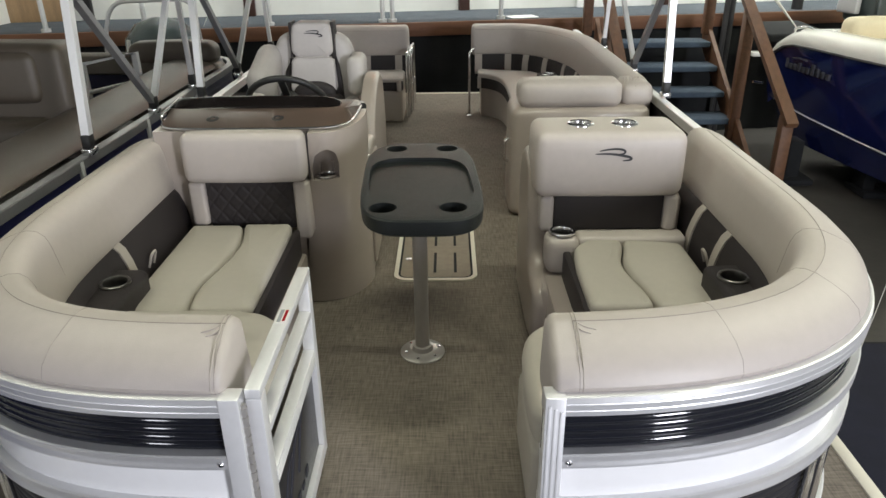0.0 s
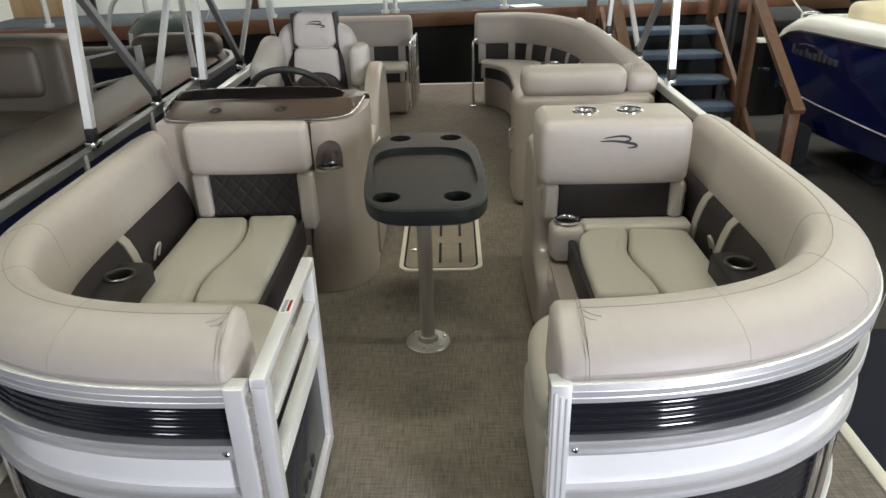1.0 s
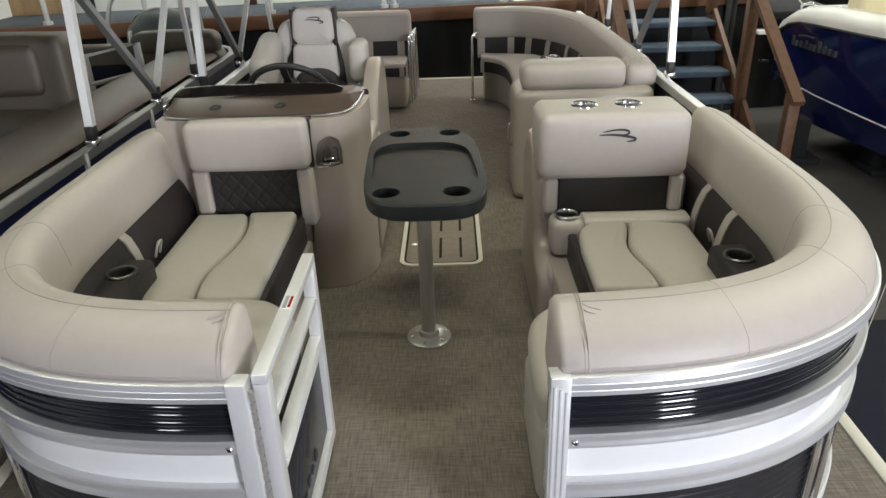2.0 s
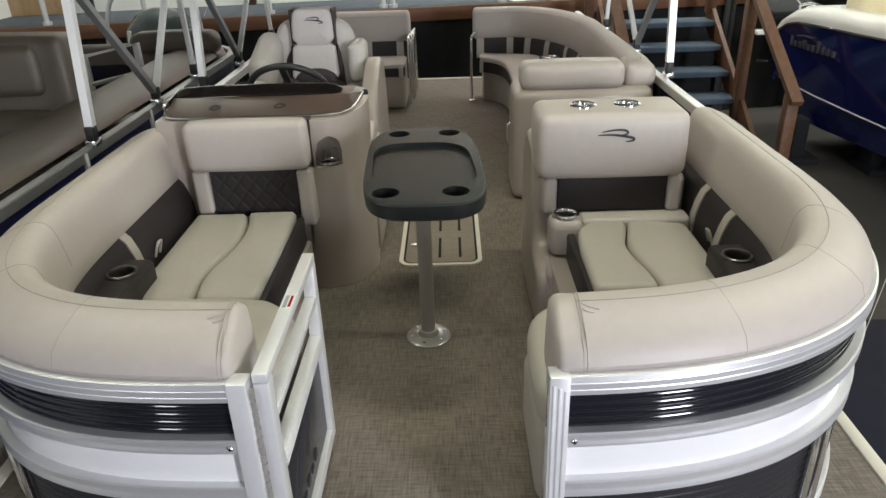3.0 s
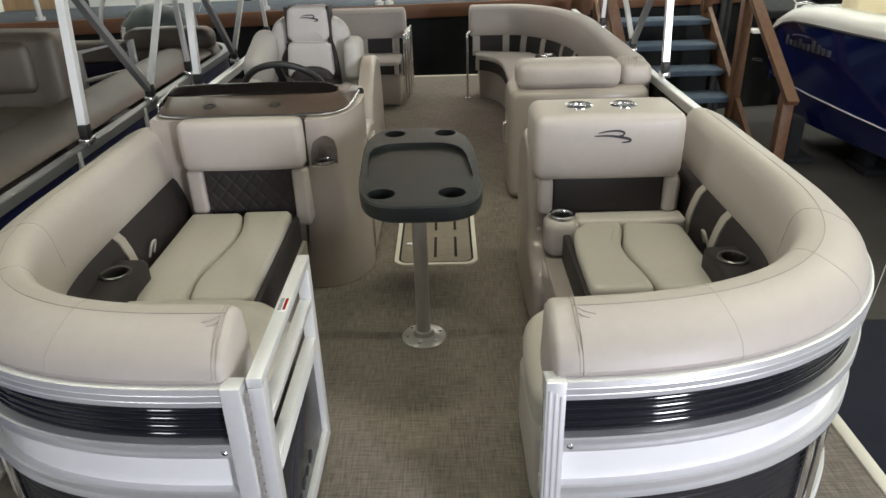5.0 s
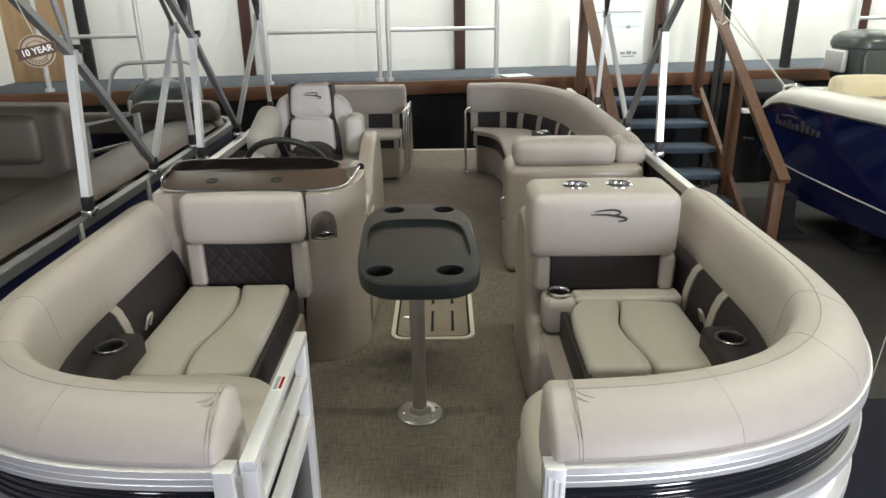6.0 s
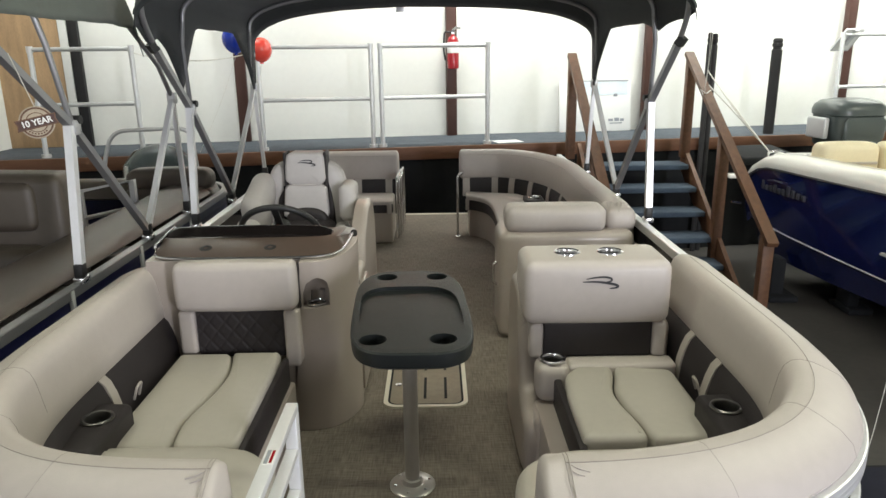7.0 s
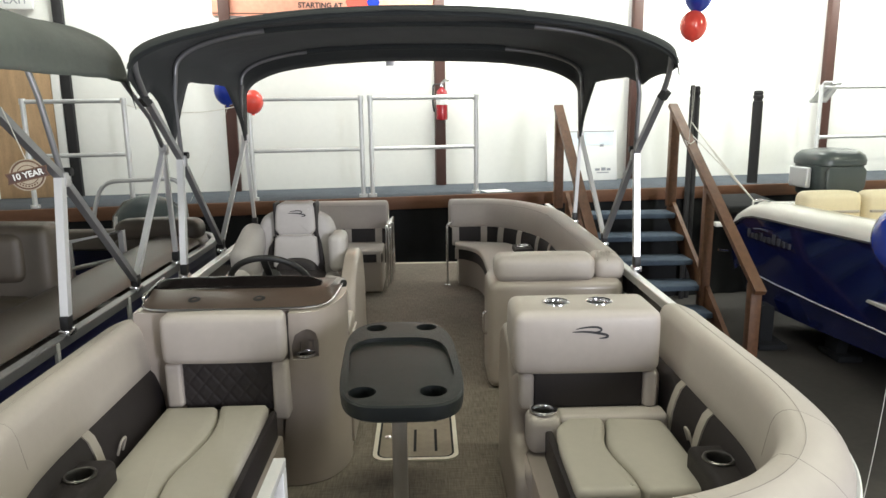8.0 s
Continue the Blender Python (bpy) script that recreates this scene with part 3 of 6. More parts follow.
def fence(side, y_end, path=None, turn=None, panel=BLACK_PANEL, label=""):
    f = thing("fence", label, "boat fence", "boat fence sides")
    p = path or bow_line(side, y_end)
    tn = turn or side
    groove = [(0.0, RAIL_Z - 0.045), (0.0, RAIL_Z - 0.034), (0.001, RAIL_Z - 0.032), (0.0, RAIL_Z - 0.03), (0.0, RAIL_Z - 0.018), (0.001, RAIL_Z - 0.016), (0.0, RAIL_Z - 0.014), (0.002, RAIL_Z - 0.002), (0.006, RAIL_Z), (0.040, RAIL_Z), (0.044, RAIL_Z - 0.004), (0.044, RAIL_Z - 0.045)]
    part("top_rail", sweep(p, groove, tn), RAIL_ALU, f, smooth=25)
    part("ribbed_panel", sweep(p, corrugated(0.506, 0.608, 0.020, 5, 0.0055), tn), panel, f, "glossy black ribbed panel", smooth=70)

    def bar(z0, z1, d=0.0):
        zm = (z0 + z1) / 2
        return [(d, z0), (d, zm - 0.008), (d + 0.0012, zm - 0.004), (d + 0.0012, zm + 0.004), (d, zm + 0.008), (d, z1 - 0.003), (d + 0.004, z1), (d + 0.044, z1), (d + 0.044, z0)]
    part("middle_rail", sweep(p, bar(0.472, 0.506), tn), RAIL_ALU, f, smooth=25)
    part("white_panel", sweep(p, corrugated(0.374, 0.472, 0.022, 1, 0.001), tn), WHITE_PANEL, f, "glossy white panel", smooth=70)
    part("lower_rail", sweep(p, bar(0.332, 0.374), tn), RAIL_ALU, f, smooth=25)
    part("lower_panel", sweep(p, corrugated(0.06, 0.332, 0.024, 12, 0.003), tn), GUNMETAL, f, "dark carbon-look lower panel", smooth=70)
    part("bottom_rail", sweep(p, bar(0.012, 0.06), tn), ALU, f, smooth=25)
    return f


def gate_post(f, x, s):
    """The grooved upright at the gate opening, with screws."""
    b = box(min(x, x + s * 0.042), max(x, x + s * 0.042), 1.149, 1.192, 0.004, RAIL_Z + 0.001, 0.003)
    part("gate_post", b, ALU, f)
    for k in ((0.009, 0.021, 0.033) if s > 0 else ()):
        part("post_rib", box(x + s * k - 0.003, x + s * k + 0.003, 1.1465, 1.1495, 0.006, RAIL_Z - 0.012 - abs(k - 0.0) * 0.6, 0.001), ALU, f)
    part("screw", lathe([(0.0065, 0), (0.0065, 0.002), (0.004, 0.004), (0.002, 0.004)], m=pose(x + s * 0.057, 1.152, 0.487, 90), seg=12), CHROME, f)


fr = fence(1, 6.55, label="silver fence with black, white and dark panels round the bow")
gate_post(fr, 0.27, 1)
fl = fence(-1, 6.55, label="silver fence with black, white and dark panels beside the gate")
gate_post(fl, -0.342, -1)
for f, s in ((fr, 1), (fl, -1)):
    for y in (2.3, 3.2, 4.1, 5.0, 5.9):
        part("upright", box(min(s * 1.200, s * 1.228), max(s * 1.200, s * 1.228), y - 0.018, y + 0.018, 0.061, 0.331, 0.003), ALU, f)
    for k in (21, 23, 44):
        a = bow_line(s, 6.5)[k]
        part("corner_upright", cyl((a[0] - s * 0.010, a[1] + 0.006, 0.061), (a[0] - s * 0.010, a[1] + 0.006, 0.331), 0.011, seg=10), CHROME, f)
        a = bow_line(s, 6.5)[k + 6]
        for z0, z1 in ((0.375, 0.471), (0.507, 0.606)) if k != 21 else ():
            part("corner_upright", cyl((a[0] - s * 0.012, a[1] + 0.008, z0), (a[0] - s * 0.012, a[1] + 0.008, z1), 0.009, seg=10), CHROME, f)

# bow gate, swung open into the boat
gate = thing("bow_gate", "silver bow gate with dark panel, standing open inward", "boat gate")
GX0, GX1, GY0, GY1, GT = -0.337, -0.304, 1.178, 1.740, 0.658
part("top_bar", box(GX0, GX1, GY0, GY1, GT - 0.024, GT, 0.003), ALU, gate)
part("hinge_stile", box(GX0, GX1, GY0, GY0 + 0.04, 0.03, GT - 0.025, 0.003), ALU, gate)
part("latch_stile", box(GX0, GX1, GY1 - 0.04, GY1, 0.03, GT - 0.025, 0.003), ALU, gate)
for z0, z1 in ((0.520, 0.541), (0.03, 0.075)):
    part("crossbar", box(GX0, GX1, GY0 + 0.041, GY1 - 0.041, z0, z1, 0.003), ALU, gate)
b = box(GX0, GX1, GY0 + 0.041, GY1 - 0.041, 0.372, 0.416, 0.003)
for k in range(3):
    b = box(GX1 - 0.001, GX1 + 0.002, GY0 + 0.042, GY1 - 0.042, 0.379 + 0.012 * k, 0.385 + 0.012 * k, 0.001, bm=b)
part("crossbar", b, ALU, gate)
part("panel", box(GX0 + 0.010, GX1 - 0.016, GY0 + 0.041, GY1 - 0.041, 0.076, 0.371, 0.002), GUNMETAL, gate, "dark gunmetal panel")
w = None
for k, (y, z, h, l) in enumerate([(1.32, 0.25, 0.02, 0.16), (1.40, 0.27, 0.024, 0.20), (1.50, 0.29, 0.016, 0.14)]):
    w = tube(smooth_line([(GX1 - 0.0145, y - l * 0.4, z - 0.09), (GX1 - 0.0145, y, z), (GX1 - 0.0145, y + l * 0.2, z + 0.04), (GX1 - 0.0145, y + l * 0.5, z + 0.05)]), 0.0015, flat=h * 0.4, bm=w)
part("wave_emblem", w, LETTER, gate, "dull silver wave-shaped emblem")
for k in range(6):
    part("emblem_bar", box(GX1 - 0.016, GX1 - 0.0135, 1.26 + 0.05 * k, 1.287 + 0.05 * k, 0.12, 0.135 + 0.012 * (k % 2), 0.001), LETTER, gate)
part("warning_sticker", box(GX0 + 0.006, GX1 - 0.004, 1.440, 1.503, GT, GT + 0.0012, 0), PAPER, gate, "white and red warning sticker")
part("sticker_band", box(GX0 + 0.020, GX1 - 0.006, 1.446, 1.498, GT + 0.0012, GT + 0.002, 0), RED, gate, "red sticker band")
part("sticker_print", box(GX0 + 0.008, GX0 + 0.017, 1.443, 1.500, GT + 0.0012, GT + 0.002, 0), PRINT_GREY, gate, "dark sticker print")
hin = cyl((-0.3395, 1.168, 0.05), (-0.3395, 1.168, 0.63), 0.006, seg=10)
for k in range(24):
    hin = cyl((-0.3395, 1.168, 0.055 + 0.024 * k), (-0.3395, 1.168, 0.071 + 0.024 * k), 0.0085, seg=10, bm=hin)
part("piano_hinge", hin, POST_STEEL, gate, "long dull piano hinge")


def turned_shell(x, y, z, prof, seg=30):
    b = bmesh.new()
    rings = [[b.verts.new((x + q * math.cos(2 * math.pi * k / seg), y + q * math.sin(2 * math.pi * k / seg), z + h)) for k in range(seg)] for q, h in prof]
    for a, c in zip(rings, rings[1:]):
        for k in range(seg):
            b.faces.new((a[k], a[(k + 1) % seg], c[(k + 1) % seg], c[k]))
    return b


def cup_insert(parent, x, y, z, r=0.045, rim=CHROME):
    """An open steel cup let into the top it sits in: rounded bright lip, brushed liner."""
    lip = part("cup_holder", turned_shell(x, y, z, [(r * 1.22, 0.0), (r * 1.20, 0.005), (r * 1.08, 0.008), (r * 0.96, 0.006), (r * 0.90, 0.0), (r * 0.885, -0.012)]), rim, parent, "polished steel cup holder")
    part("liner", turned_shell(x, y, z, [(r * 0.885, -0.012), (r * 0.86, -0.05), (r * 0.80, -0.063), (0.001, -0.064)]), CUP_STEEL, lip, "brushed steel liner")
    return lip


def drill(ob, x, y, z, r, depth=0.08):
    """Cut a round well into a part's top."""
    cut = new("well_cutter", finish(cyl((x, y, z - depth), (x, y, z + 0.05), r, seg=30), "well_cutter", DARK))
    md = ob.modifiers.new("well", "BOOLEAN")
    md.object, md.operation, md.solver = cut, "DIFFERENCE", "FAST"
    bpy.context.view_layer.update()
    me = bpy.data.meshes.new_from_object(ob.evaluated_get(bpy.context.evaluated_depsgraph_get()))
    ob.modifiers.clear()
    ob.data = me
    bpy.data.objects.remove(cut)


# wrap-round backrest cushions on the bow fence
BACK = [(0.040, 0.636), (0.020, 0.650), (0.015, 0.664), (0.025, 0.692), (0.054, 0.718), (0.096, 0.738), (0.126, 0.749), (0.152, 0.753), (0.174, 0.748), (0.190, 0.732), (0.200, 0.705), (0.207, 0.664), (0.216, 0.610), (0.223, 0.560), (0.213, 0.538), (0.120, 0.530), (0.056, 0.600)]
BAND = [(0.216, 0.552), (0.234, 0.532), (0.250, 0.49), (0.262, 0.44), (0.270, 0.33), (0.15, 0.33), (0.15, 0.53), (0.19, 0.555)]


def seam(path, d, z, turn, i0=0, i1=None, r=0.0013):
    q = inset_path(path, d * turn)[i0:i1]
    return tube([(x, y, z) for x, y in q], r, seg=5)


def bow_lounge(side, y_end):
    lounge = thing("bow_lounge", "taupe vinyl wrap-round bow lounge with charcoal lower band", "boat seat", "bow lounges")
    p = bow_line(side, y_end)
    if side < 0:      # this pad reaches a little nearer to the gate
        p[2] = (p[1][0] * 0.6 + p[2][0] * 0.4, p[1][1] * 0.6 + p[2][1] * 0.4)
    body = sweep(p[1:] if side > 0 else p[2:], BACK, side, puff=0.018)
    x0 = p[0][0]
    for v in body.verts:
        near = math.exp(-((abs(v.co.x - x0) - 0.05) / 0.05) ** 2) if v.co.y < 1.5 else 0.0
        v.co += Vector(noise.noise_vector(v.co * 7)) * 0.0005
        v.co.z -= near * 0.006 * math.exp(-((v.co.z - 0.738) / 0.010) ** 2)
        v.co.y += near * 0.006 * math.exp(-((v.co.z - 0.720) / 0.012) ** 2)
    part("backrest", body, VINYL, lounge, "thick taupe vinyl backrest")
    st = seam(p[2:-1], 0.132, 0.7506, side, r=0.0008)
    part("stitching", st, STITCH, lounge, "dark double stitching")
    for k in (2, 12, 24, 34):
        if k >= len(p) - 2:
            continue
        a, c = p[k - 1], p[k + 1]
        t = Vector((c[0] - a[0], c[1] - a[1])).normalized()
        nx, ny = -t.y * side, t.x * side
        sec = BACK[1:9] if k in (12, 2) else BACK[1:13]
        line = [(p[k][0] + nx * d, p[k][1] + ny * d, z) for d, z in sec]
        part("cross_seam", tube(line, 0.0008, seg=5), STITCH, lounge, "stitched cross seam")
        if k == 2:
            part("cross_seam", tube([(x + t.x * 0.008, y + t.y * 0.008, z) for x, y, z in line], 0.0016, seg=5), TRIM_VINYL, lounge, "pale raised seam")
    a, c = Vector(p[2]), Vector(p[3])
    t = (c - a).normalized()
    n = Vector((-t.y, t.x)) * side
    for folds in (((0.010, 0.128, 0.7482), (0.024, 0.117, 0.7448), (0.046, 0.110, 0.7420)), ((0.010, 0.114, 0.7435), (0.020, 0.106, 0.7400), (0.034, 0.102, 0.7380))):
        part("vinyl_fold", tube(smooth_line([(a.x + t.x * s_ + n.x * d, a.y + t.y * s_ + n.y * d, z) for s_, d, z in folds], 2), 0.0018, seg=6), VINYL, lounge, "small gathered fold beside the seam")
    part("lower_band", sweep(p[6:], BAND, side), DARK, lounge, "charcoal vinyl lower band")
    for y in ((2.19, 2.44) if side > 0 else (2.13,)):
        i = min(range(len(p)), key=lambda k: abs(p[k][1] - y) + (p[k][0] * side < 1) * 9)
        q = [(d + 0.006, z) for d, z in BAND[:5]] + [(0.18, 0.33), (0.18, 0.55)]
        part("strap", sweep([(p[i][0], y - 0.022), (p[i][0], y), (p[i][0], y + 0.022)], q, side), TRIM_VINYL, lounge, "taupe strap")
    return lounge


lr = bow_lounge(1, 2.80)
ll = bow_lounge(-1, 2.72)

# seats of the bow lounges
S_R = smooth_line([(0.728, 2.43), (0.718, 2.35), (0.682, 2.24), (0.690, 2.12), (0.715, 2.03), (0.724, 1.915)], 2)
part("seat_pad", pad(soft_outline([(0.600, 2.43), (0.538, 2.36), (0.522, 2.20), (0.520, 1.915)] + S_R[::-1]), 0.30, 0.432, 0.022, 0.005), VINYL_WARM_LIT, lr)
part("seat_pad", pad(soft_outline([(x + 0.006, y) for x, y in S_R] + [(0.945, 1.915), (0.945, 2.395)]), 0.30, 0.430, 0.022, 0.005), VINYL_WARM_LIT, lr)
part("seat_side", box(0.504, 0.532, 1.90, 2.38, 0.20, 0.402, 0.008), DARK, lr, "charcoal vinyl seat side")
part("seat_pad", pad(soft_outline([(0.48, 1.90), (0.36, 1.86), (0.292, 1.78), (0.278, 1.60), (0.286, 1.40), (0.60, 1.40), (0.80, 1.46), (0.93, 1.60), (0.98, 1.80), (0.98, 1.90)], r=0.07), 0.312, 0.418, 0.045, 0.012), VINYL_WARM_LIT, lr, "front seat pad with rounded end")
part("seat_front", soft_box(0.288, 0.80, 1.42, 1.81, 0.02, 0.292, 0.04), VINYL_WARM_LIT, lr, "padded seat front")
# charcoal filler paints the shadow line in the crevice under the pad
part("seat_gap_shade", box(0.312, 0.78, 1.44, 1.79, 0.278, 0.318, 0), DARK, lr, "dark filler standing in for shade between the pads")
part("base", box(0.44, 1.18, 1.84, 2.42, 0.004, 0.299, 0.01), GELCOAT, lr, "moulded taupe base")
S_L = smooth_line([(-0.742, 2.60), (-0.715, 2.50), (-0.700, 2.36), (-0.722, 2.20), (-0.755, 2.06), (-0.735, 1.90)], 2)
part("seat_pad", pad(soft_outline([(x - 0.006, y) for x, y in S_L] + [(-0.95, 1.90), (-0.95, 2.60)]), 0.30, 0.430, 0.022, 0.005), VINYL_WARM_LIT, ll)
part("seat_pad", pad(soft_outline([(-0.548, 2.60), (-0.537, 2.4), (-0.537, 1.90)] + S_L[::-1]), 0.30, 0.434, 0.022, 0.005), VINYL_WARM_LIT, ll)
part("seat_side", box(-0.540, -0.516, 1.885, 2.585, 0.20, 0.410, 0.008), DARK, ll, "charcoal vinyl seat side")
part("seat_pad", pad(soft_outline([(-0.60, 1.90), (-0.48, 1.875), (-0.40, 1.80), (-0.360, 1.69), (-0.362, 1.55), (-0.385, 1.40), (-0.60, 1.40), (-0.80, 1.44), (-0.93, 1.58), (-0.98, 1.80), (-0.98, 1.90)], r=0.06), 0.315, 0.452, 0.05, 0.014), VINYL_WARM_LIT, ll, "front seat pad with rounded end")
part("seat_front", soft_box(-0.80, -0.41, 1.45, 1.83, 0.02, 0.305, 0.03), VINYL_WARM_LIT, ll, "padded seat front")
part("base", box(-1.18, -0.50, 1.84, 2.60, 0.004, 0.299, 0.01), GELCOAT, ll, "moulded taupe base")
for lounge, s in ((lr, 1), (ll, -1)):
    shelf = part("cup_shelf", soft_box(min(s * 0.90, s * 1.07), max(s * 0.90, s * 1.07), 1.76, 2.06, 0.33, 0.503, 0.025), DARK, lounge, "charcoal cup shelf")
    drill(shelf, s * 0.962, 1.955 if s > 0 else 1.945, 0.504, 0.041)
    # dark liner steel on these rims stands in for their dark reflections
    cup_insert(lounge, s * 0.962, 1.955 if s > 0 else 1.945, 0.504, 0.040, CUP_STEEL)
    y = 2.235 if s > 0 else 2.26
    part("grab_loop", tube(rounded([(s * 0.985, y - 0.02, 0.415), (s * 0.968, y - 0.02, 0.468), (s * 0.968, y + 0.02, 0.468), (s * 0.985, y + 0.02, 0.415)], 0.02), 0.005), TRIM_VINYL, lounge, "small vinyl grab loop")

# ---- chaise back with cup holders, starboard ----
cb = thing("chaise_back", "taupe vinyl chaise backrest with charcoal band and two cup holders", "boat seat")
top = part("headrest_box", soft_box(0.400, 0.945, 2.455, 2.72, 0.580, 0.826, 0.036, bulge=0.007), VINYL, cb, "boxy taupe headrest")
for x in (0.573, 0.736):
    drill(top, x, 2.574, 0.830, 0.043)
    cup_insert(cb, x, 2.574, 0.8295, 0.042)
part("centre_panel", soft_box(0.477, 0.891, 2.485, 2.60, 0.440, 0.584, 0.010), DARK, cb, "charcoal vinyl panel")
part("side_bolster", soft_box(0.424, 0.4765, 2.468, 2.62, 0.44, 0.582, 0.018), VINYL, cb)
part("side_bolster", soft_box(0.8915, 0.944, 2.468, 2.62, 0.44, 0.582, 0.018), VINYL, cb)
part("seat_back_strip", soft_box(0.56, 0.97, 2.405, 2.50, 0.33, 0.442, 0.02), VINYL, cb, "taupe filler pad")
arm = part("cup_arm", soft_box(0.442, 0.568, 2.372, 2.50, 0.300, 0.452, 0.038), VINYL, cb, "rounded arm with cup holder")
drill(arm, 0.506, 2.437, 0.455, 0.042)
cup_insert(cb, 0.506, 2.437, 0.4535, 0.042)
part("shell", soft_box(0.392, 0.98, 2.52, 2.93, 0.004, 0.575, 0.05), GELCOAT, cb, "moulded taupe shell")
sh_line = resample(smooth_line([(2.92, 0.004), (2.92, 0.69), (2.57, 0.70), (2.545, 0.60), (2.525, 0.40), (2.49, 0.315), (2.40, 0.285), (2.29, 0.275), (2.275, 0.15), (2.31, 0.004), (2.92, 0.004)], 2), 0.025)[:-1]
sh = pad(sh_line, 0.0, 0.075, 0.035, 0.0, fan=False)
sh.transform(Matrix.Translation((0.462, 0, 0)) @ Matrix(((0, 0, -1, 0), (1, 0, 0, 0), (0, 1, 0, 0), (0, 0, 0, 1))))
part("side_shell", sh, GELCOAT, cb, "moulded taupe side panel sweeping under the arm")
part("front_shell", soft_box(0.420, 0.58, 2.275, 2.58, 0.004, 0.292, 0.03), GELCOAT, cb, "moulded taupe base front")


def wave_emblem(parent, m, size, mat=INK):
    """Two swept dark strokes, a plain wave-like mark."""
    out = None
    for pts, wmax in (([(-0.42, 0.10), (-0.15, 0.15), (0.12, 0.16), (0.28, 0.11), (0.26, 0.03), (0.10, 0.01)], 0.030), ([(-0.52, 0.02), (-0.15, 0.03), (0.20, -0.02), (0.46, -0.08), (0.44, -0.15), (0.22, -0.17)], 0.036)):
        line = smooth_line([(x, y, 0) for x, y in pts], 2)
        b = bmesh.new()
        n = len(line)
        prev = None
        for i, p in enumerate(line):
            a, c = Vector(line[max(0, i - 1)]), Vector(line[min(n - 1, i + 1)])
            t = (c - a).normalized()
            h = wmax * math.sin(math.pi * (0.04 + 0.92 * i / (n - 1))) ** 0.8
            q = [b.verts.new(Vector(p) + Vector((-t.y, t.x, 0)) * h * k + Vector((0, 0, z))) for k, z in ((-1, 0), (1, 0), (1, 0.004), (-1, 0.004))]
            if prev:
                for j in range(4):
                    b.faces.new((prev[j], prev[(j + 1) % 4], q[(j + 1) % 4], q[j]))
            prev = q
        b.transform(m @ Matrix.Diagonal((size, size, size, 1)))
        out = join(out, b)
    return part("emblem", out, mat, parent, "dark embroidered wave mark")


wave_emblem(cb, pose(0.680, 2.4475, 0.750, 90), 0.135)

# ---- helm console, port ----
con = thing("helm_console", "taupe moulded helm console with brown gloss dash and steering wheel", "boat console")
plan = smooth_line([(-0.462, 2.640), (-0.40, 2.640), (-0.335, 2.685), (-0.290, 2.80), (-0.270, 2.93), (-0.276, 3.04)], 2)
loop = plan + [(-1.08, 3.04), (-1.08, 2.685), (-0.462, 2.685)]
loop = resample(loop + loop[:1], 0.02)[:-1]
b = bmesh.new()
rings = []
for k in range(41):
    z = 0.004 + 0.772 * k / 40 if k < 40 else 0.786
    f = float(np.interp(z, (0.004, 0.45, 0.70, 0.776, 0.79), (1.0, 0.35, 0.05, 0.0, 0.03)))
    rings.append([b.verts.new((x - 0.080 * f * min(1.0, max(0.0, (-0.27 - x) / 0.19)) * (x > -0.5), y + 0.085 * f * max(0.0, 3.04 - y) / 0.40 * (x > -0.5), z)) for x, y in loop])
n = len(loop)
for a, c in zip(rings, rings[1:]):
    for j in range(n):
        b.faces.new((a[j], a[(j + 1) % n], c[(j + 1) % n], c[j]))
b.faces.new(rings[0][::-1])
b.faces.new(rings[-1])
shell = part("shell", b, GELCOAT, con, "glossy taupe moulded shell")
part("rear_shell", soft_box(-1.10, -0.274, 2.98, 3.33, 0.004, 0.60, 0.03), GELCOAT, con, "lower moulded rear of the console")
cut = new("niche_cutter", finish(lathe([(0.052, 0), (0.054, 0.06), (0.048, 0.10), (0.034, 0.125), (0.010, 0.138)], m=pose(-0.412, 2.684, 0.590) @ Matrix.Diagonal((1.04, 1.02, 1.05, 1)), seg=28), "niche_cutter", GELCOAT))
md = shell.modifiers.new("niche", "BOOLEAN")
md.object, md.operation, md.solver = cut, "DIFFERENCE", "EXACT"
me = bpy.data.meshes.new_from_object(shell.evaluated_get(bpy.context.evaluated_depsgraph_get()))
shell.modifiers.clear()
shell.data = me
me.set_sharp_from_angle(angle=radians(32))
bpy.data.objects.remove(cut)
drill(shell, -0.412, 2.714, 0.592, 0.032, 0.026)
cup_insert(con, -0.412, 2.710, 0.596, 0.038)
# thin dark strip for the shade in the gap between lounge and console
part("gap_shade_strip", box(-0.4695, -0.4655, 2.635, 2.72, 0.60, 0.785, 0.001), DARK, con, "dark strip standing in for the shaded gap")
# quilted back of the port lounge
lb = ll
part("headrest", soft_box(-0.944, -0.474, 2.585, 2.672, 0.604, 0.798, 0.026, bulge=0.006), VINYL, lb, "taupe vinyl headrest")
part("side_bolster", soft_box(-0.945, -0.880, 2.600, 2.72, 0.42, 0.602, 0.016), VINYL, lb)
part("side_bolster", soft_box(-0.532, -0.472, 2.600, 2.72, 0.36, 0.602, 0.016), VINYL, lb)
q = bmesh.new()
nx_, nz_ = 84, 40
vs = []
for j in range(nz_ + 1):
    for i in range(nx_ + 1):
        x, z = -0.878 + 0.344 * i / nx_, 0.425 + 0.176 * j / nz_
        u, v = (x + 0.706) / 0.062, (z - 0.513) / 0.076
        gap = min(abs(((u + v) % 1) - 0.5), abs(((u - v) % 1) - 0.5))
        vs.append(q.verts.new((x, 2.624 - 0.0042 * (min(gap, 0.16) / 0.16) ** 0.6, z)))
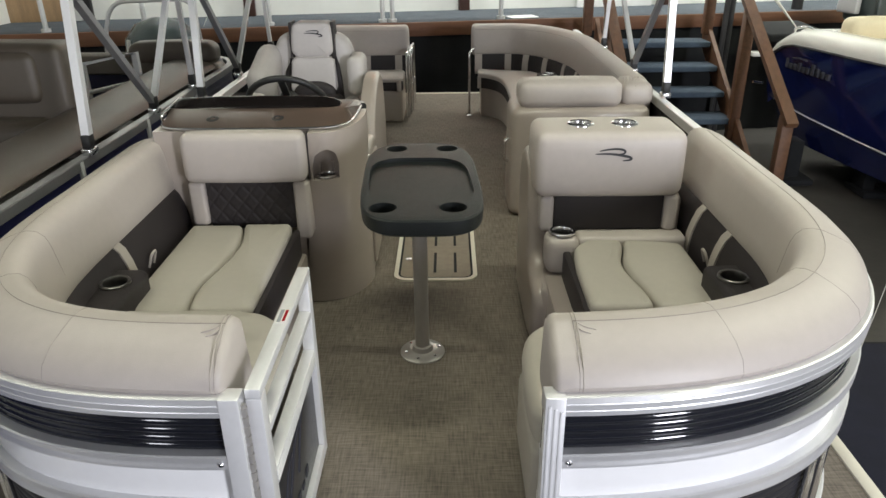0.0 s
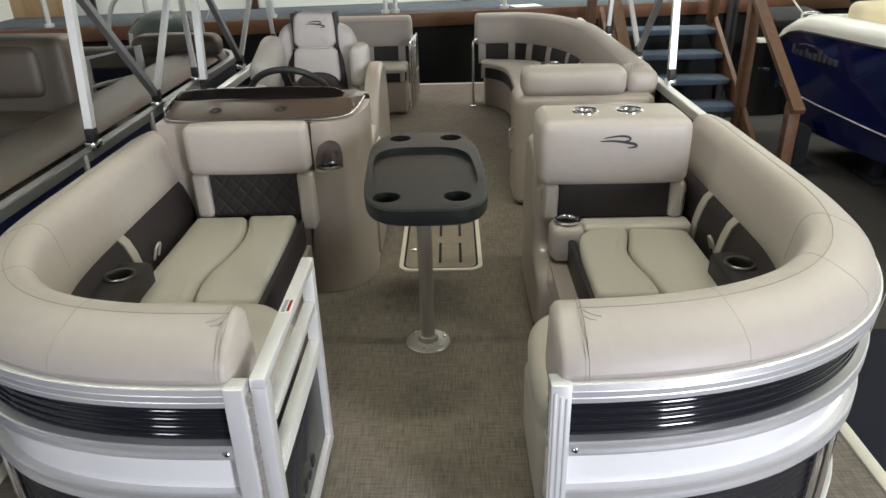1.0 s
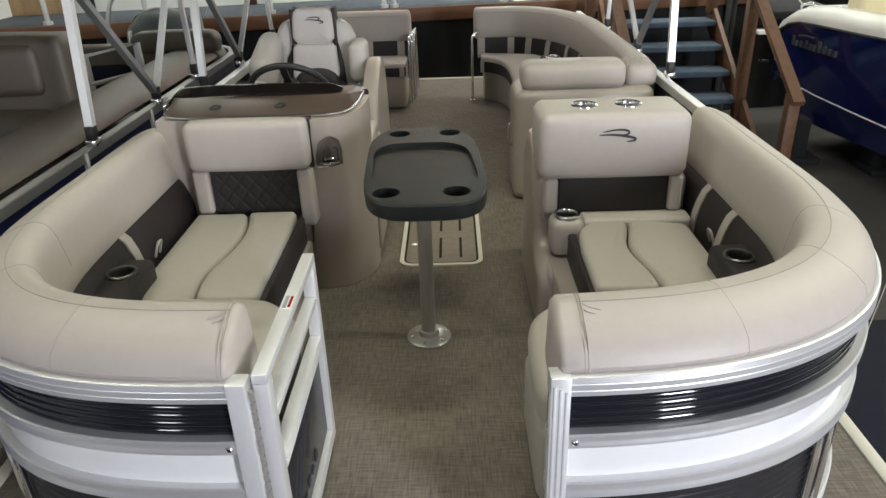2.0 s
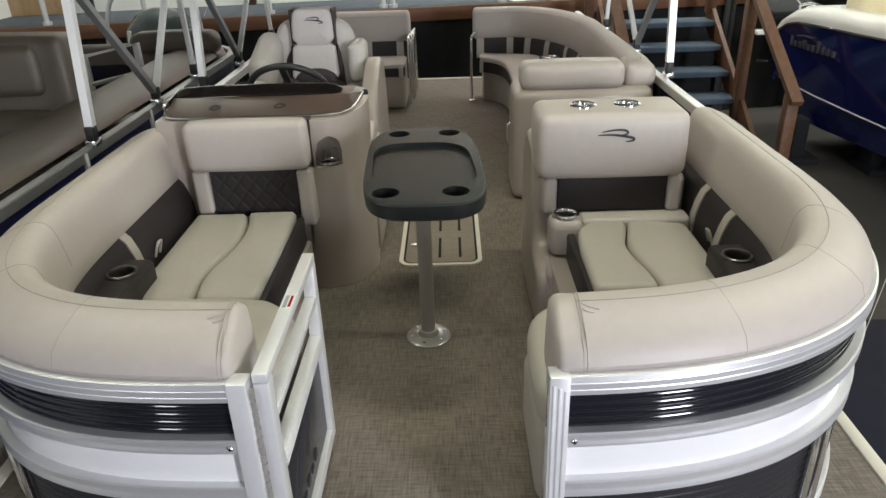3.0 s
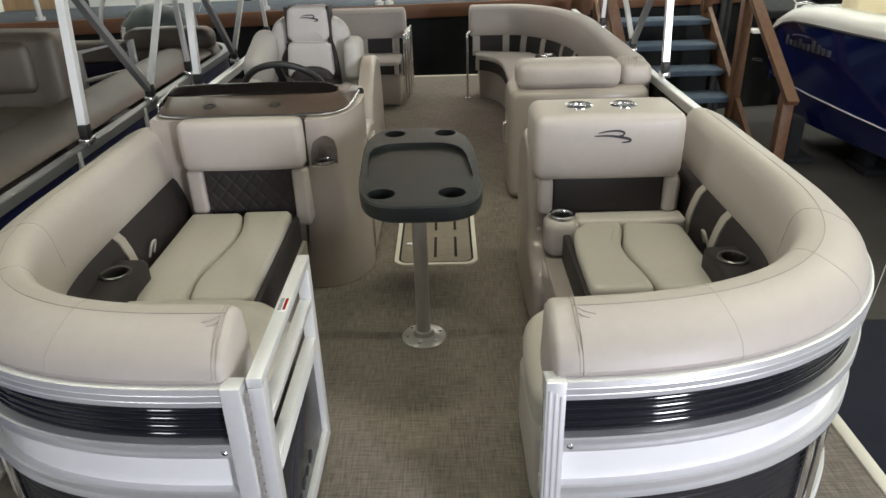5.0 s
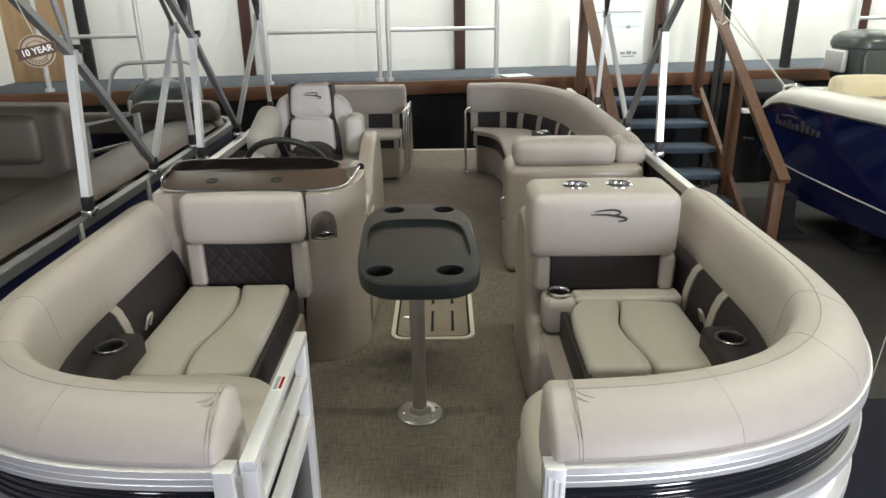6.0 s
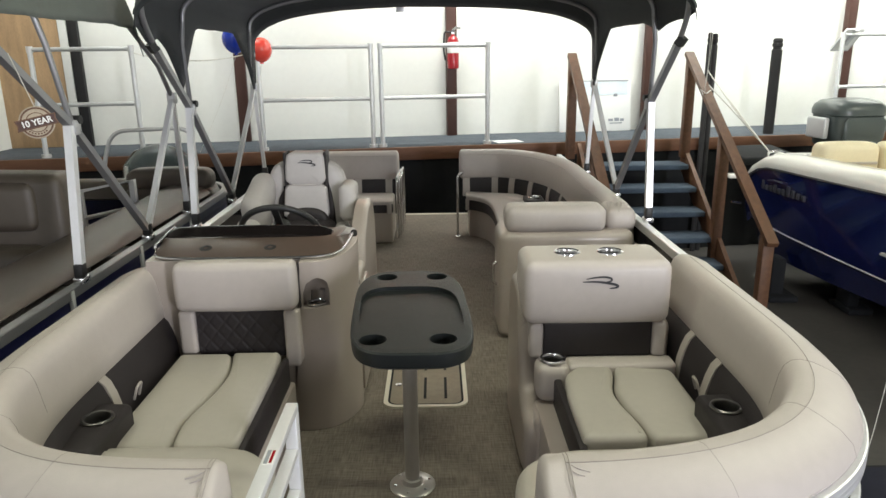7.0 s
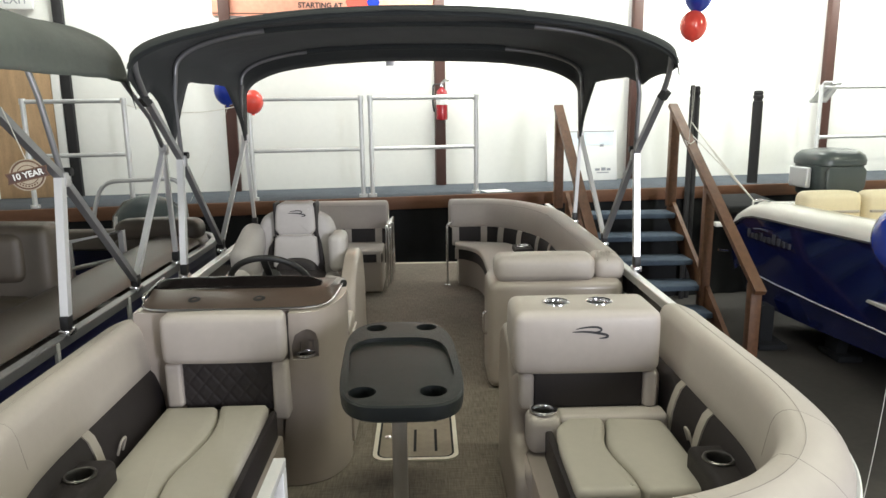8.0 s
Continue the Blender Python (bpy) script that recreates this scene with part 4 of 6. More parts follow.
for j in range(nz_):
    for i in range(nx_):
        k = j * (nx_ + 1) + i
        q.faces.new((vs[k], vs[k + 1], vs[k + nx_ + 2], vs[k + nx_ + 1]))
q = box(-0.878, -0.534, 2.629, 2.72, 0.40, 0.602, 0.0, bm=q)
part("quilted_panel", q, DARK, lb, "diamond-quilted charcoal panel", smooth=60)

# dash: brown sloping fascia under a black cowl
dash_out = smooth_line([(-1.085, 2.86), (-1.06, 2.72), (-0.96, 2.685), (-0.45, 2.682), (-0.345, 2.71), (-0.305, 2.82), (-0.30, 3.06)], 2)
b = bmesh.new()
lo = [b.verts.new((x, y, 0.791)) for x, y in dash_out]
m1 = [b.verts.new((x, y, 0.798)) for x, y in dash_out]
hi = [b.verts.new((-0.70 + (x + 0.70) * 0.93, 2.855 + (y - 2.855) * 0.05, 0.836)) for x, y in dash_out]
bk = [b.verts.new((-0.70 + (x + 0.70) * 0.93, 3.10, 0.815)) for x, y in dash_out]
for a, c in ((lo, m1), (m1, hi), (hi, bk)):
    for j in range(len(a) - 1):
        b.faces.new((a[j], a[j + 1], c[j + 1], c[j]))
part("fascia", b, DASH, con, "dark brown high-gloss fascia")
part("fascia_trim", tube([(x, y - 0.003, 0.795) for x, y in dash_out], 0.0055, seg=8), CHROME, con, "bright edge trim")
for x in (-0.86, -0.60):
    g = part("gauge_plug", lathe([(0.026, 0), (0.026, 0.004), (0.020, 0.008), (0.012, 0.008), (0.010, 0.003), (0.002, 0.003)], m=pose(x, 2.765, 0.812, 14), seg=22), BLACK_RUBBER, con, "round black speaker plug")
cowl = bmesh.new()
sec = smooth_line([(2.842, 0.79), (2.842, 0.836), (2.885, 0.852), (2.93, 0.868), (2.945, 0.862), (2.97, 0.835), (3.0, 0.79)], 2)
rows = []
for k in range(25):
    u = -1 + k / 12
    f = (1 - abs(u) ** 12)
    rows.append([cowl.verts.new((-0.725 + 0.355 * u, y + 0.012 * u * u, 0.79 + (z - 0.79) * (0.72 + 0.28 * f) + 0.004 * math.cos(2.4 * u))) for y, z in sec])
for a, c in zip(rows, rows[1:]):
    for j in range(len(sec) - 1):
        cowl.faces.new((a[j], a[j + 1], c[j + 1], c[j]))
cowl.faces.new(rows[0])
cowl.faces.new(rows[-1])
part("cowl", cowl, DASH_BLACK, con, "glossy black dash cowl", smooth=60)
part("side_grab", tube(rounded([(-1.075, 2.80, 0.79), (-1.065, 2.76, 0.83), (-1.065, 3.0, 0.85)], 0.05), 0.006), CHROME, con)
wheel = part("steering_wheel", bmesh.new(), BLACK_RUBBER, con)
wm = pose(-0.680, 3.33, 0.738, 128)
b = tube([wm @ Vector((0.187 * math.cos(2 * math.pi * k / 48), 0.187 * math.sin(2 * math.pi * k / 48), 0)) for k in range(48)], 0.0155, seg=12, closed=True)
wheel.data = finish(b, "steering_wheel", BLACK_RUBBER)
wheel["label"] = "black steering wheel"
for a in (90, 210, 330):
    part("spoke", tube([wm @ Vector((0.03 * math.cos(radians(a)), 0.03 * math.sin(radians(a)), -0.02)), wm @ Vector((0.17 * math.cos(radians(a)), 0.17 * math.sin(radians(a)), 0))], 0.016, flat=0.006), BLACK_RUBBER, wheel)
part("hub", lathe([(0.045, -0.05), (0.045, -0.01), (0.03, 0.0), (0.005, 0.0)], m=wm, seg=20), BLACK_RUBBER, wheel)
part("wheel_column", cyl(wm @ Vector((0, 0, 0.0)), (-0.680, 3.18, 0.755), 0.03), BLACK_RUBBER, con)
part("courtesy_light", lathe([(0.010, 0), (0.010, 0.004), (0.003, 0.006)], m=pose(-0.272, 2.98, 0.59, 0, 90), seg=14), CHROME, con)
part("side_door", soft_box(-0.276, -0.262, 3.0, 3.28, 0.06, 0.55, 0.006), GELCOAT, con, "moulded access door")

# ---- table and floor hatch ----
table = thing("pedestal_table", "charcoal moulded table with four cup wells on a steel pedestal", "table")


def table_outline(shrink=0.0):
    pts = []
    for k in range(72):
        a = 2 * math.pi * k / 72
        c, s = math.cos(a), math.sin(a)
        y = 2.268 + (0.398 - shrink) * math.copysign(abs(s) ** (2 / 4.2), s)
        w = (0.194 if s < 0 else 0.194 - 0.022 * s * s) - shrink
        pts.append((-0.014 - 0.020 * (y - 2.27) / 0.4 + w * math.copysign(abs(c) ** (2 / 4.2), c), y))
    return pts


b = bmesh.new()
rings = []
TZ = 0.738
for sh, z in ((0.012, TZ - 0.056), (0.0, TZ - 0.047), (-0.002, TZ - 0.02), (-0.001, TZ - 0.005), (0.004, TZ), (0.030, TZ + 0.001)):
    rings.append([b.verts.new((x, y, z)) for x, y in table_outline(sh)])
for a, c in zip(rings, rings[1:]):
    for j in range(72):
        b.faces.new((a[j], a[(j + 1) % 72], c[(j + 1) % 72], c[j]))
b.faces.new(rings[0][::-1])
b.faces.new(rings[-1])
top = part("tabletop", b, TABLE, table, "charcoal moulded tabletop")
tray = new("tray_cutter", finish(plate(smooth_line([(x * 0.93 - 0.002, 2.24 + (y - 2.272) * 0.60 + (0.05 * max(0.0, 1 - ((x + 0.022) / 0.13) ** 2) if y < 2.0 else 0.0)) for x, y in table_outline(0.012)] , 1), TZ - 0.014, TZ + 0.05), "tray_cutter", TABLE))
md = top.modifiers.new("tray", "BOOLEAN")
md.object, md.operation, md.solver = tray, "DIFFERENCE", "FAST"
bpy.context.view_layer.update()
me = bpy.data.meshes.new_from_object(top.evaluated_get(bpy.context.evaluated_depsgraph_get()))
top.modifiers.clear()
top.data = me
bpy.data.objects.remove(tray)
for x, y, r in ((-0.118, 1.972, 0.042), (0.094, 1.972, 0.042), (-0.115, 2.585, 0.040), (0.075, 2.585, 0.040)):
    drill(top, x, y, TZ, r, 0.05)
    part("cup_well", lathe([(r - 0.001, TZ - 0.045), (r - 0.001, TZ - 0.040), (0.002, TZ - 0.040)], m=pose(x, y, 0), seg=26), BLACK_RUBBER, table, "dark cup well")
for f in top.data.polygons:      # flat upper faces stay flat
    if abs(f.normal.z) > 0.98:
        f.use_smooth = False
part("pedestal", cyl((-0.026, 2.32, 0.012), (-0.026, 2.32, TZ - 0.06), 0.027, seg=28), POST_STEEL, table, "satin steel post")
part("collar", lathe([(0.085, TZ - 0.064), (0.085, TZ - 0.072), (0.04, TZ - 0.10), (0.033, TZ - 0.10)][::-1], m=pose(-0.026, 2.32, 0), seg=28), BLACK_RUBBER, table)
part("floor_flange", lathe([(0.086, 0.001), (0.086, 0.006), (0.078, 0.012), (0.040, 0.016), (0.036, 0.034), (0.029, 0.036)], m=pose(-0.026, 2.32, 0), seg=36), POST_STEEL, table, "round steel floor flange")
for k in range(6):
    a = math.pi / 3 * k + 0.3
    part("bolt", lathe([(0.006, 0.011), (0.006, 0.015), (0.002, 0.016)], m=pose(-0.026 + 0.066 * math.cos(a), 2.32 + 0.066 * math.sin(a), 0), seg=10), CHROME, table)

hatch = thing("floor_hatch", "deck hatch with white rounded frame and black slots", "hatch")
o, i_ = rounded_rect(-0.182, 0.212, 2.912, 3.56, 0.06), rounded_rect(-0.162, 0.192, 2.932, 3.54, 0.045)
part("frame", ring_plate(o, i_, 0.001, 0.010), CREAM_TRIM, hatch, "white moulded frame")
part("lid", plate(rounded_rect(-0.158, 0.188, 2.936, 3.536, 0.042), 0.001, 0.006), HATCH_TAN, hatch)
# black ring drawn for the dark seam between lid and frame
part("seam_shade", ring_plate(rounded_rect(-0.162, 0.192, 2.932, 3.54, 0.045), rounded_rect(-0.152, 0.182, 2.942, 3.53, 0.038), 0.0062, 0.0085), SKIRT, hatch, "black ring standing in for the dark lid seam")
for x in (0.011, 0.109):
    for y, ly in ((2.995, 0.22), (3.30, 0.175)):
        part("slot", box(x - 0.0065, x + 0.0065, y, y + ly, 0.0062, 0.0075, 0), SKIRT, hatch)
part("latch", lathe([(0.016, 0.006), (0.016, 0.010), (0.006, 0.012)], m=pose(-0.12, 3.14, 0), seg=16), CHROME, hatch)

# ---- helm seat ----
TO_X = Matrix(((0, 0, 1, 0), (1, 0, 0, 0), (0, 1, 0, 0), (0, 0, 0, 1)))   # plan (y, z) with thickness along x
hs = thing("captain_chair", "light grey helm chair with charcoal sides and high headrest", "boat chair")


def upright_pad(corners, y_back, thick, r, mat, name, parent, label, crown=0.006, passes=2):
    """A cushion on an outline of (x, z) corners, standing up with its soft face towards the bow."""
    line = resample(smooth_line(corners + corners[:1], passes), 0.015)[:-1]
    b = pad(line, 0.0, thick, r, crown)
    b.transform(Matrix.Translation((0, y_back, 0)) @ Matrix.Rotation(radians(90), 4, "X"))
    return part(name, b, mat, parent, label)


upright_pad([(-0.66, 0.48), (-0.89, 0.48), (-0.905, 0.70), (-0.885, 0.93), (-0.80, 0.995), (-0.66, 0.99), (-0.53, 0.985), (-0.445, 0.91), (-0.435, 0.70), (-0.46, 0.48)], 4.10, 0.125, 0.05, VINYL_GREY, "backrest", hs, "light grey bolstered backrest")
upright_pad([(-0.655, 1.045), (-0.755, 1.048), (-0.768, 0.98), (-0.772, 0.862), (-0.655, 0.858), (-0.543, 0.862), (-0.545, 0.98), (-0.552, 1.048)], 4.05, 0.145, 0.022, VINYL_GREY, "headrest", hs, "light grey headrest", passes=1)
upright_pad([(-0.655, 0.872), (-0.772, 0.872), (-0.782, 0.78), (-0.795, 0.66), (-0.655, 0.655), (-0.532, 0.66), (-0.537, 0.78), (-0.543, 0.872)], 4.03, 0.128, 0.018, VINYL_GREY, "lumbar_pad", hs, "light grey padded centre", passes=1)
part("seam", tube([(-0.765, 3.902, 0.866), (-0.655, 3.896, 0.863), (-0.550, 3.902, 0.866)], 0.0016, seg=6), STITCH, hs, "stitched seam")
for x0, x1 in ((-0.554, -0.536), (-0.778, -0.762)):
    part("headrest_edge", soft_box(x0, x1, 3.925, 4.05, 0.85, 1.046, 0.006), DARK, hs, "charcoal headrest side")
upright_pad([(-0.552, 0.90), (-0.545, 0.90), (-0.512, 0.78), (-0.498, 0.52), (-0.575, 0.52), (-0.560, 0.72)], 4.02, 0.070, 0.010, DARK, "side_wedge", hs, "charcoal wedge", 0.0, 1)
upright_pad([(-0.770, 0.87), (-0.782, 0.85), (-0.835, 0.76), (-0.845, 0.52), (-0.775, 0.52), (-0.765, 0.72)], 4.02, 0.070, 0.010, DARK, "side_wedge", hs, "charcoal wedge", 0.0, 1)
upright_pad([(-0.655, 0.52), (-0.785, 0.52), (-0.785, 0.69), (-0.72, 0.735), (-0.655, 0.742), (-0.59, 0.735), (-0.530, 0.69), (-0.535, 0.52)], 4.00, 0.125, 0.03, DARK, "lower_pad", hs, "charcoal lower back pad")
part("seat_cushion", soft_box(-0.80, -0.50, 3.50, 3.98, 0.47, 0.665, 0.05, bulge=0.012), DARK, hs, "charcoal seat front")
part("seat_bolster", soft_box(-0.90, -0.79, 3.52, 4.0, 0.42, 0.64, 0.04), VINYL_GREY, hs)
part("seat_bolster", soft_box(-0.51, -0.42, 3.52, 4.0, 0.42, 0.64, 0.04), VINYL_GREY, hs)
part("armrest", soft_box(-0.985, -0.84, -0.20, 0.20, -0.10, 0.085, 0.07, m=pose(0, 3.88, 0.80, 17)), VINYL_GREY, hs, "padded armrest")
part("armrest", soft_box(-0.470, -0.375, 3.84, 4.06, 0.66, 0.875, 0.04), VINYL_GREY, hs, "padded armrest")
part("arm_side", soft_box(-1.00, -0.88, 3.66, 4.08, 0.30, 0.72, 0.04), VINYL_GREY, hs)
part("base", soft_box(-0.90, -0.42, 3.62, 4.10, 0.004, 0.46, 0.04), GELCOAT, hs, "moulded seat box")
sp = pad(resample(smooth_line([(3.46, 0.004), (3.42, 0.45), (3.49, 0.66), (3.70, 0.775), (3.92, 0.80), (4.05, 0.73), (4.12, 0.45), (4.10, 0.004), (3.46, 0.004)], 2), 0.025)[:-1], 0.0, 0.075, 0.03, 0.0)
sp.transform(Matrix.Translation((-0.365, 0, 0)) @ TO_X)
part("side_shell", sp, GELCOAT, hs, "tall moulded taupe side shell")
part("adjuster_knob", cyl((-0.42, 3.50, 0.70), (-0.345, 3.44, 0.70), 0.028, seg=18, bev=0.006), VINYL_GREY, hs)
part("adjuster_cap", cyl((-0.3445, 3.4395, 0.70), (-0.336, 3.433, 0.70), 0.020, seg=18), BLACK_RUBBER, hs)
wave_emblem(hs, pose(-0.640, 3.8985, 0.99, 90), 0.100)

# ---- stern seats ----
SB = [(0.012, 0.50), (0.006, 0.56), (0.010, 0.64), (0.025, 0.70), (0.055, 0.735), (0.095, 0.745), (0.135, 0.730), (0.160, 0.69), (0.172, 0.62), (0.180, 0.55), (0.176, 0.505), (0.16, 0.49), (0.05, 0.49)]
SBAND = [(0.172, 0.50), (0.182, 0.47), (0.190, 0.42), (0.196, 0.34), (0.08, 0.34), (0.08, 0.50)]


def stern_back(path, turn, straps, lounge):
    part("backrest", sweep(path, SB, turn, puff=0.03), VINYL, lounge, "taupe vinyl backrest")
    part("lower_band", sweep(path, SBAND, turn), DARK, lounge, "charcoal lower band")
    part("stitching", seam(path, 0.155, 0.702, turn), STITCH, lounge)
    q = [(d + 0.006, z) for d, z in SBAND[:4]] + [(0.12, 0.34), (0.12, 0.50)]
    for i in straps:
        part("strap", sweep(resample(path[i:i + 3], 0.02), q, turn), VINYL, lounge, "taupe strap")


sl = thing("stern_bench", "taupe vinyl stern bench with charcoal bands", "boat seat")
path_l = resample([(-1.19, 6.36), (-0.285, 6.36)], 0.03)
stern_back(path_l, -1, [1, 10, 18, 27], sl)
part("seat_pad", pad(resample(rounded_rect(-1.16, -0.29, 5.80, 6.19, 0.05), 0.03), 0.345, 0.378, 0.018), VINYL, sl)
part("front_band", soft_box(-1.16, -0.295, 5.812, 5.90, 0.272, 0.352, 0.01), DARK, sl, "charcoal front band")
for x in (-0.325, -0.62):
    part("front_strap", soft_box(x - 0.02, x + 0.02, 5.805, 5.85, 0.268, 0.355, 0.008), VINYL, sl)
part("base", soft_box(-1.16, -0.30, 5.83, 6.30, 0.004, 0.345, 0.02), GELCOAT, sl)

sr = thing("stern_lounge", "taupe vinyl L-shaped stern lounge with charcoal straps band", "boat seat")
corner = [(0.58 + 0.64 * math.sin(math.pi / 2 * k / 16), 5.30 + 1.08 * math.cos(math.pi / 2 * k / 16)) for k in range(17)]
path_r = resample([(0.315, 6.38)] + corner + [(1.22, 3.92)], 0.03)
stern_back(path_r, -1, [0, 9, 18, 28, 40, 52], sr)
seat_line = smooth_line([(0.335, 6.02), (0.40, 6.00), (0.50, 5.86), (0.535, 5.60), (0.53, 5.2), (0.53, 4.05)], 2)
part("seat_pad", pad(soft_outline(seat_line + [(1.12, 4.05), (1.08, 5.5), (0.80, 6.05), (0.335, 6.2)], 0.03), 0.335, 0.378, 0.018, fan=False), VINYL, sr)
part("front_band", sweep(seat_line, [(0.01, 0.245), (0.008, 0.338), (0.06, 0.338), (0.06, 0.245)], 1), DARK, sr, "charcoal front band")
part("front_band_strap", sweep([(0.33, 6.022), (0.36, 6.015)], [(0.0, 0.245), (0.0, 0.342), (0.05, 0.342), (0.05, 0.245)], 1), VINYL, sr)
part("base", plate(resample([(x + 0.03, y + 0.02) for x, y in seat_line] + [(1.15, 4.05), (1.10, 5.5), (0.80, 6.1), (0.36, 6.25)], 0.05), 0.004, 0.333), GELCOAT, sr)

part("corner_shelf", soft_box(0.80, 0.96, 5.54, 5.78, 0.36, 0.42, 0.02), DARK, sr, "charcoal corner shelf")
cup_insert(sr, 0.88, 5.66, 0.425, 0.045)
ub = thing("lounge_end", "taupe moulded lounge end with padded roll headrest on top", "boat seat")
part("shell", soft_box(0.418, 1.165, 3.70, 4.04, 0.004, 0.622, 0.05), GELCOAT, ub, "moulded taupe end panel")
part("roll_headrest", soft_box(0.458, 1.005, 3.715, 3.90, 0.612, 0.757, 0.045, bulge=0.006), VINYL, ub, "taupe roll headrest")
pl = soft_box(1.015, 1.185, 3.76, 4.02, 0.60, 0.735, 0.05)
part("corner_pad", pl, VINYL, ub, "gathered corner pad")
for k in range(6):
    part("pleat", tube([(1.022 + 0.012 * k, 3.80 - 0.006 * k, 0.70 + 0.004 * k), (1.035 + 0.016 * k, 3.84, 0.735 + 0.002 * k), (1.05 + 0.018 * k, 3.93, 0.738)], 0.004, seg=6), VINYL, ub)
part("grab_handle", tube(rounded([(0.415, 3.80, 0.30), (0.395, 3.80, 0.31), (0.395, 3.80, 0.42), (0.415, 3.80, 0.43)], 0.02), 0.008), CHROME, ub, "bright grab handle")

# stern gate: folded tubular leaf on one side, grab bar on the other
sg = thing("stern_gate", "folded chrome tubular stern gate", "boat gate")
for k, (x, y) in enumerate(((-0.262, 5.95), (-0.245, 6.05), (-0.232, 6.15))):
    part("leaf", tube(rounded([(x, y, 0.02), (x, y, 0.56), (x + 0.004, y + 0.34, 0.56), (x + 0.004, y + 0.34, 0.02)], 0.06), 0.011, seg=10), CHROME, sg)
    part("crossbar", cyl((x, y, 0.30 - 0.04 * k), (x + 0.004, y + 0.34, 0.34 - 0.04 * k), 0.008, seg=8), CHROME, sg)
gb = thing("grab_bar", "chrome grab bar beside the stern opening", "grab bar")
part("bar", tube(rounded([(0.262, 6.06, 0.004), (0.262, 6.06, 0.545), (0.315, 6.12, 0.56), (0.315, 6.30, 0.56)], 0.05), 0.011, seg=10), CHROME, gb)
part("base_plate", lathe([(0.026, 0.0), (0.026, 0.005), (0.014, 0.010)], m=pose(0.262, 6.06, 0.001), seg=16), CHROME, gb)
# ---- bimini tops ----


def arch(y, half, z_side, z_top, n=2.6, steps=40, cx=0.0, dz=0.0):
    out = []
    for k in range(steps + 1):
        a = math.pi * k / steps
        c, s = math.cos(a), math.sin(a)
        out.append((cx - half * math.copysign(abs(c) ** (2 / n), c), y, z_side + (z_top - z_side) * abs(s) ** (2 / n) + dz))
    return out


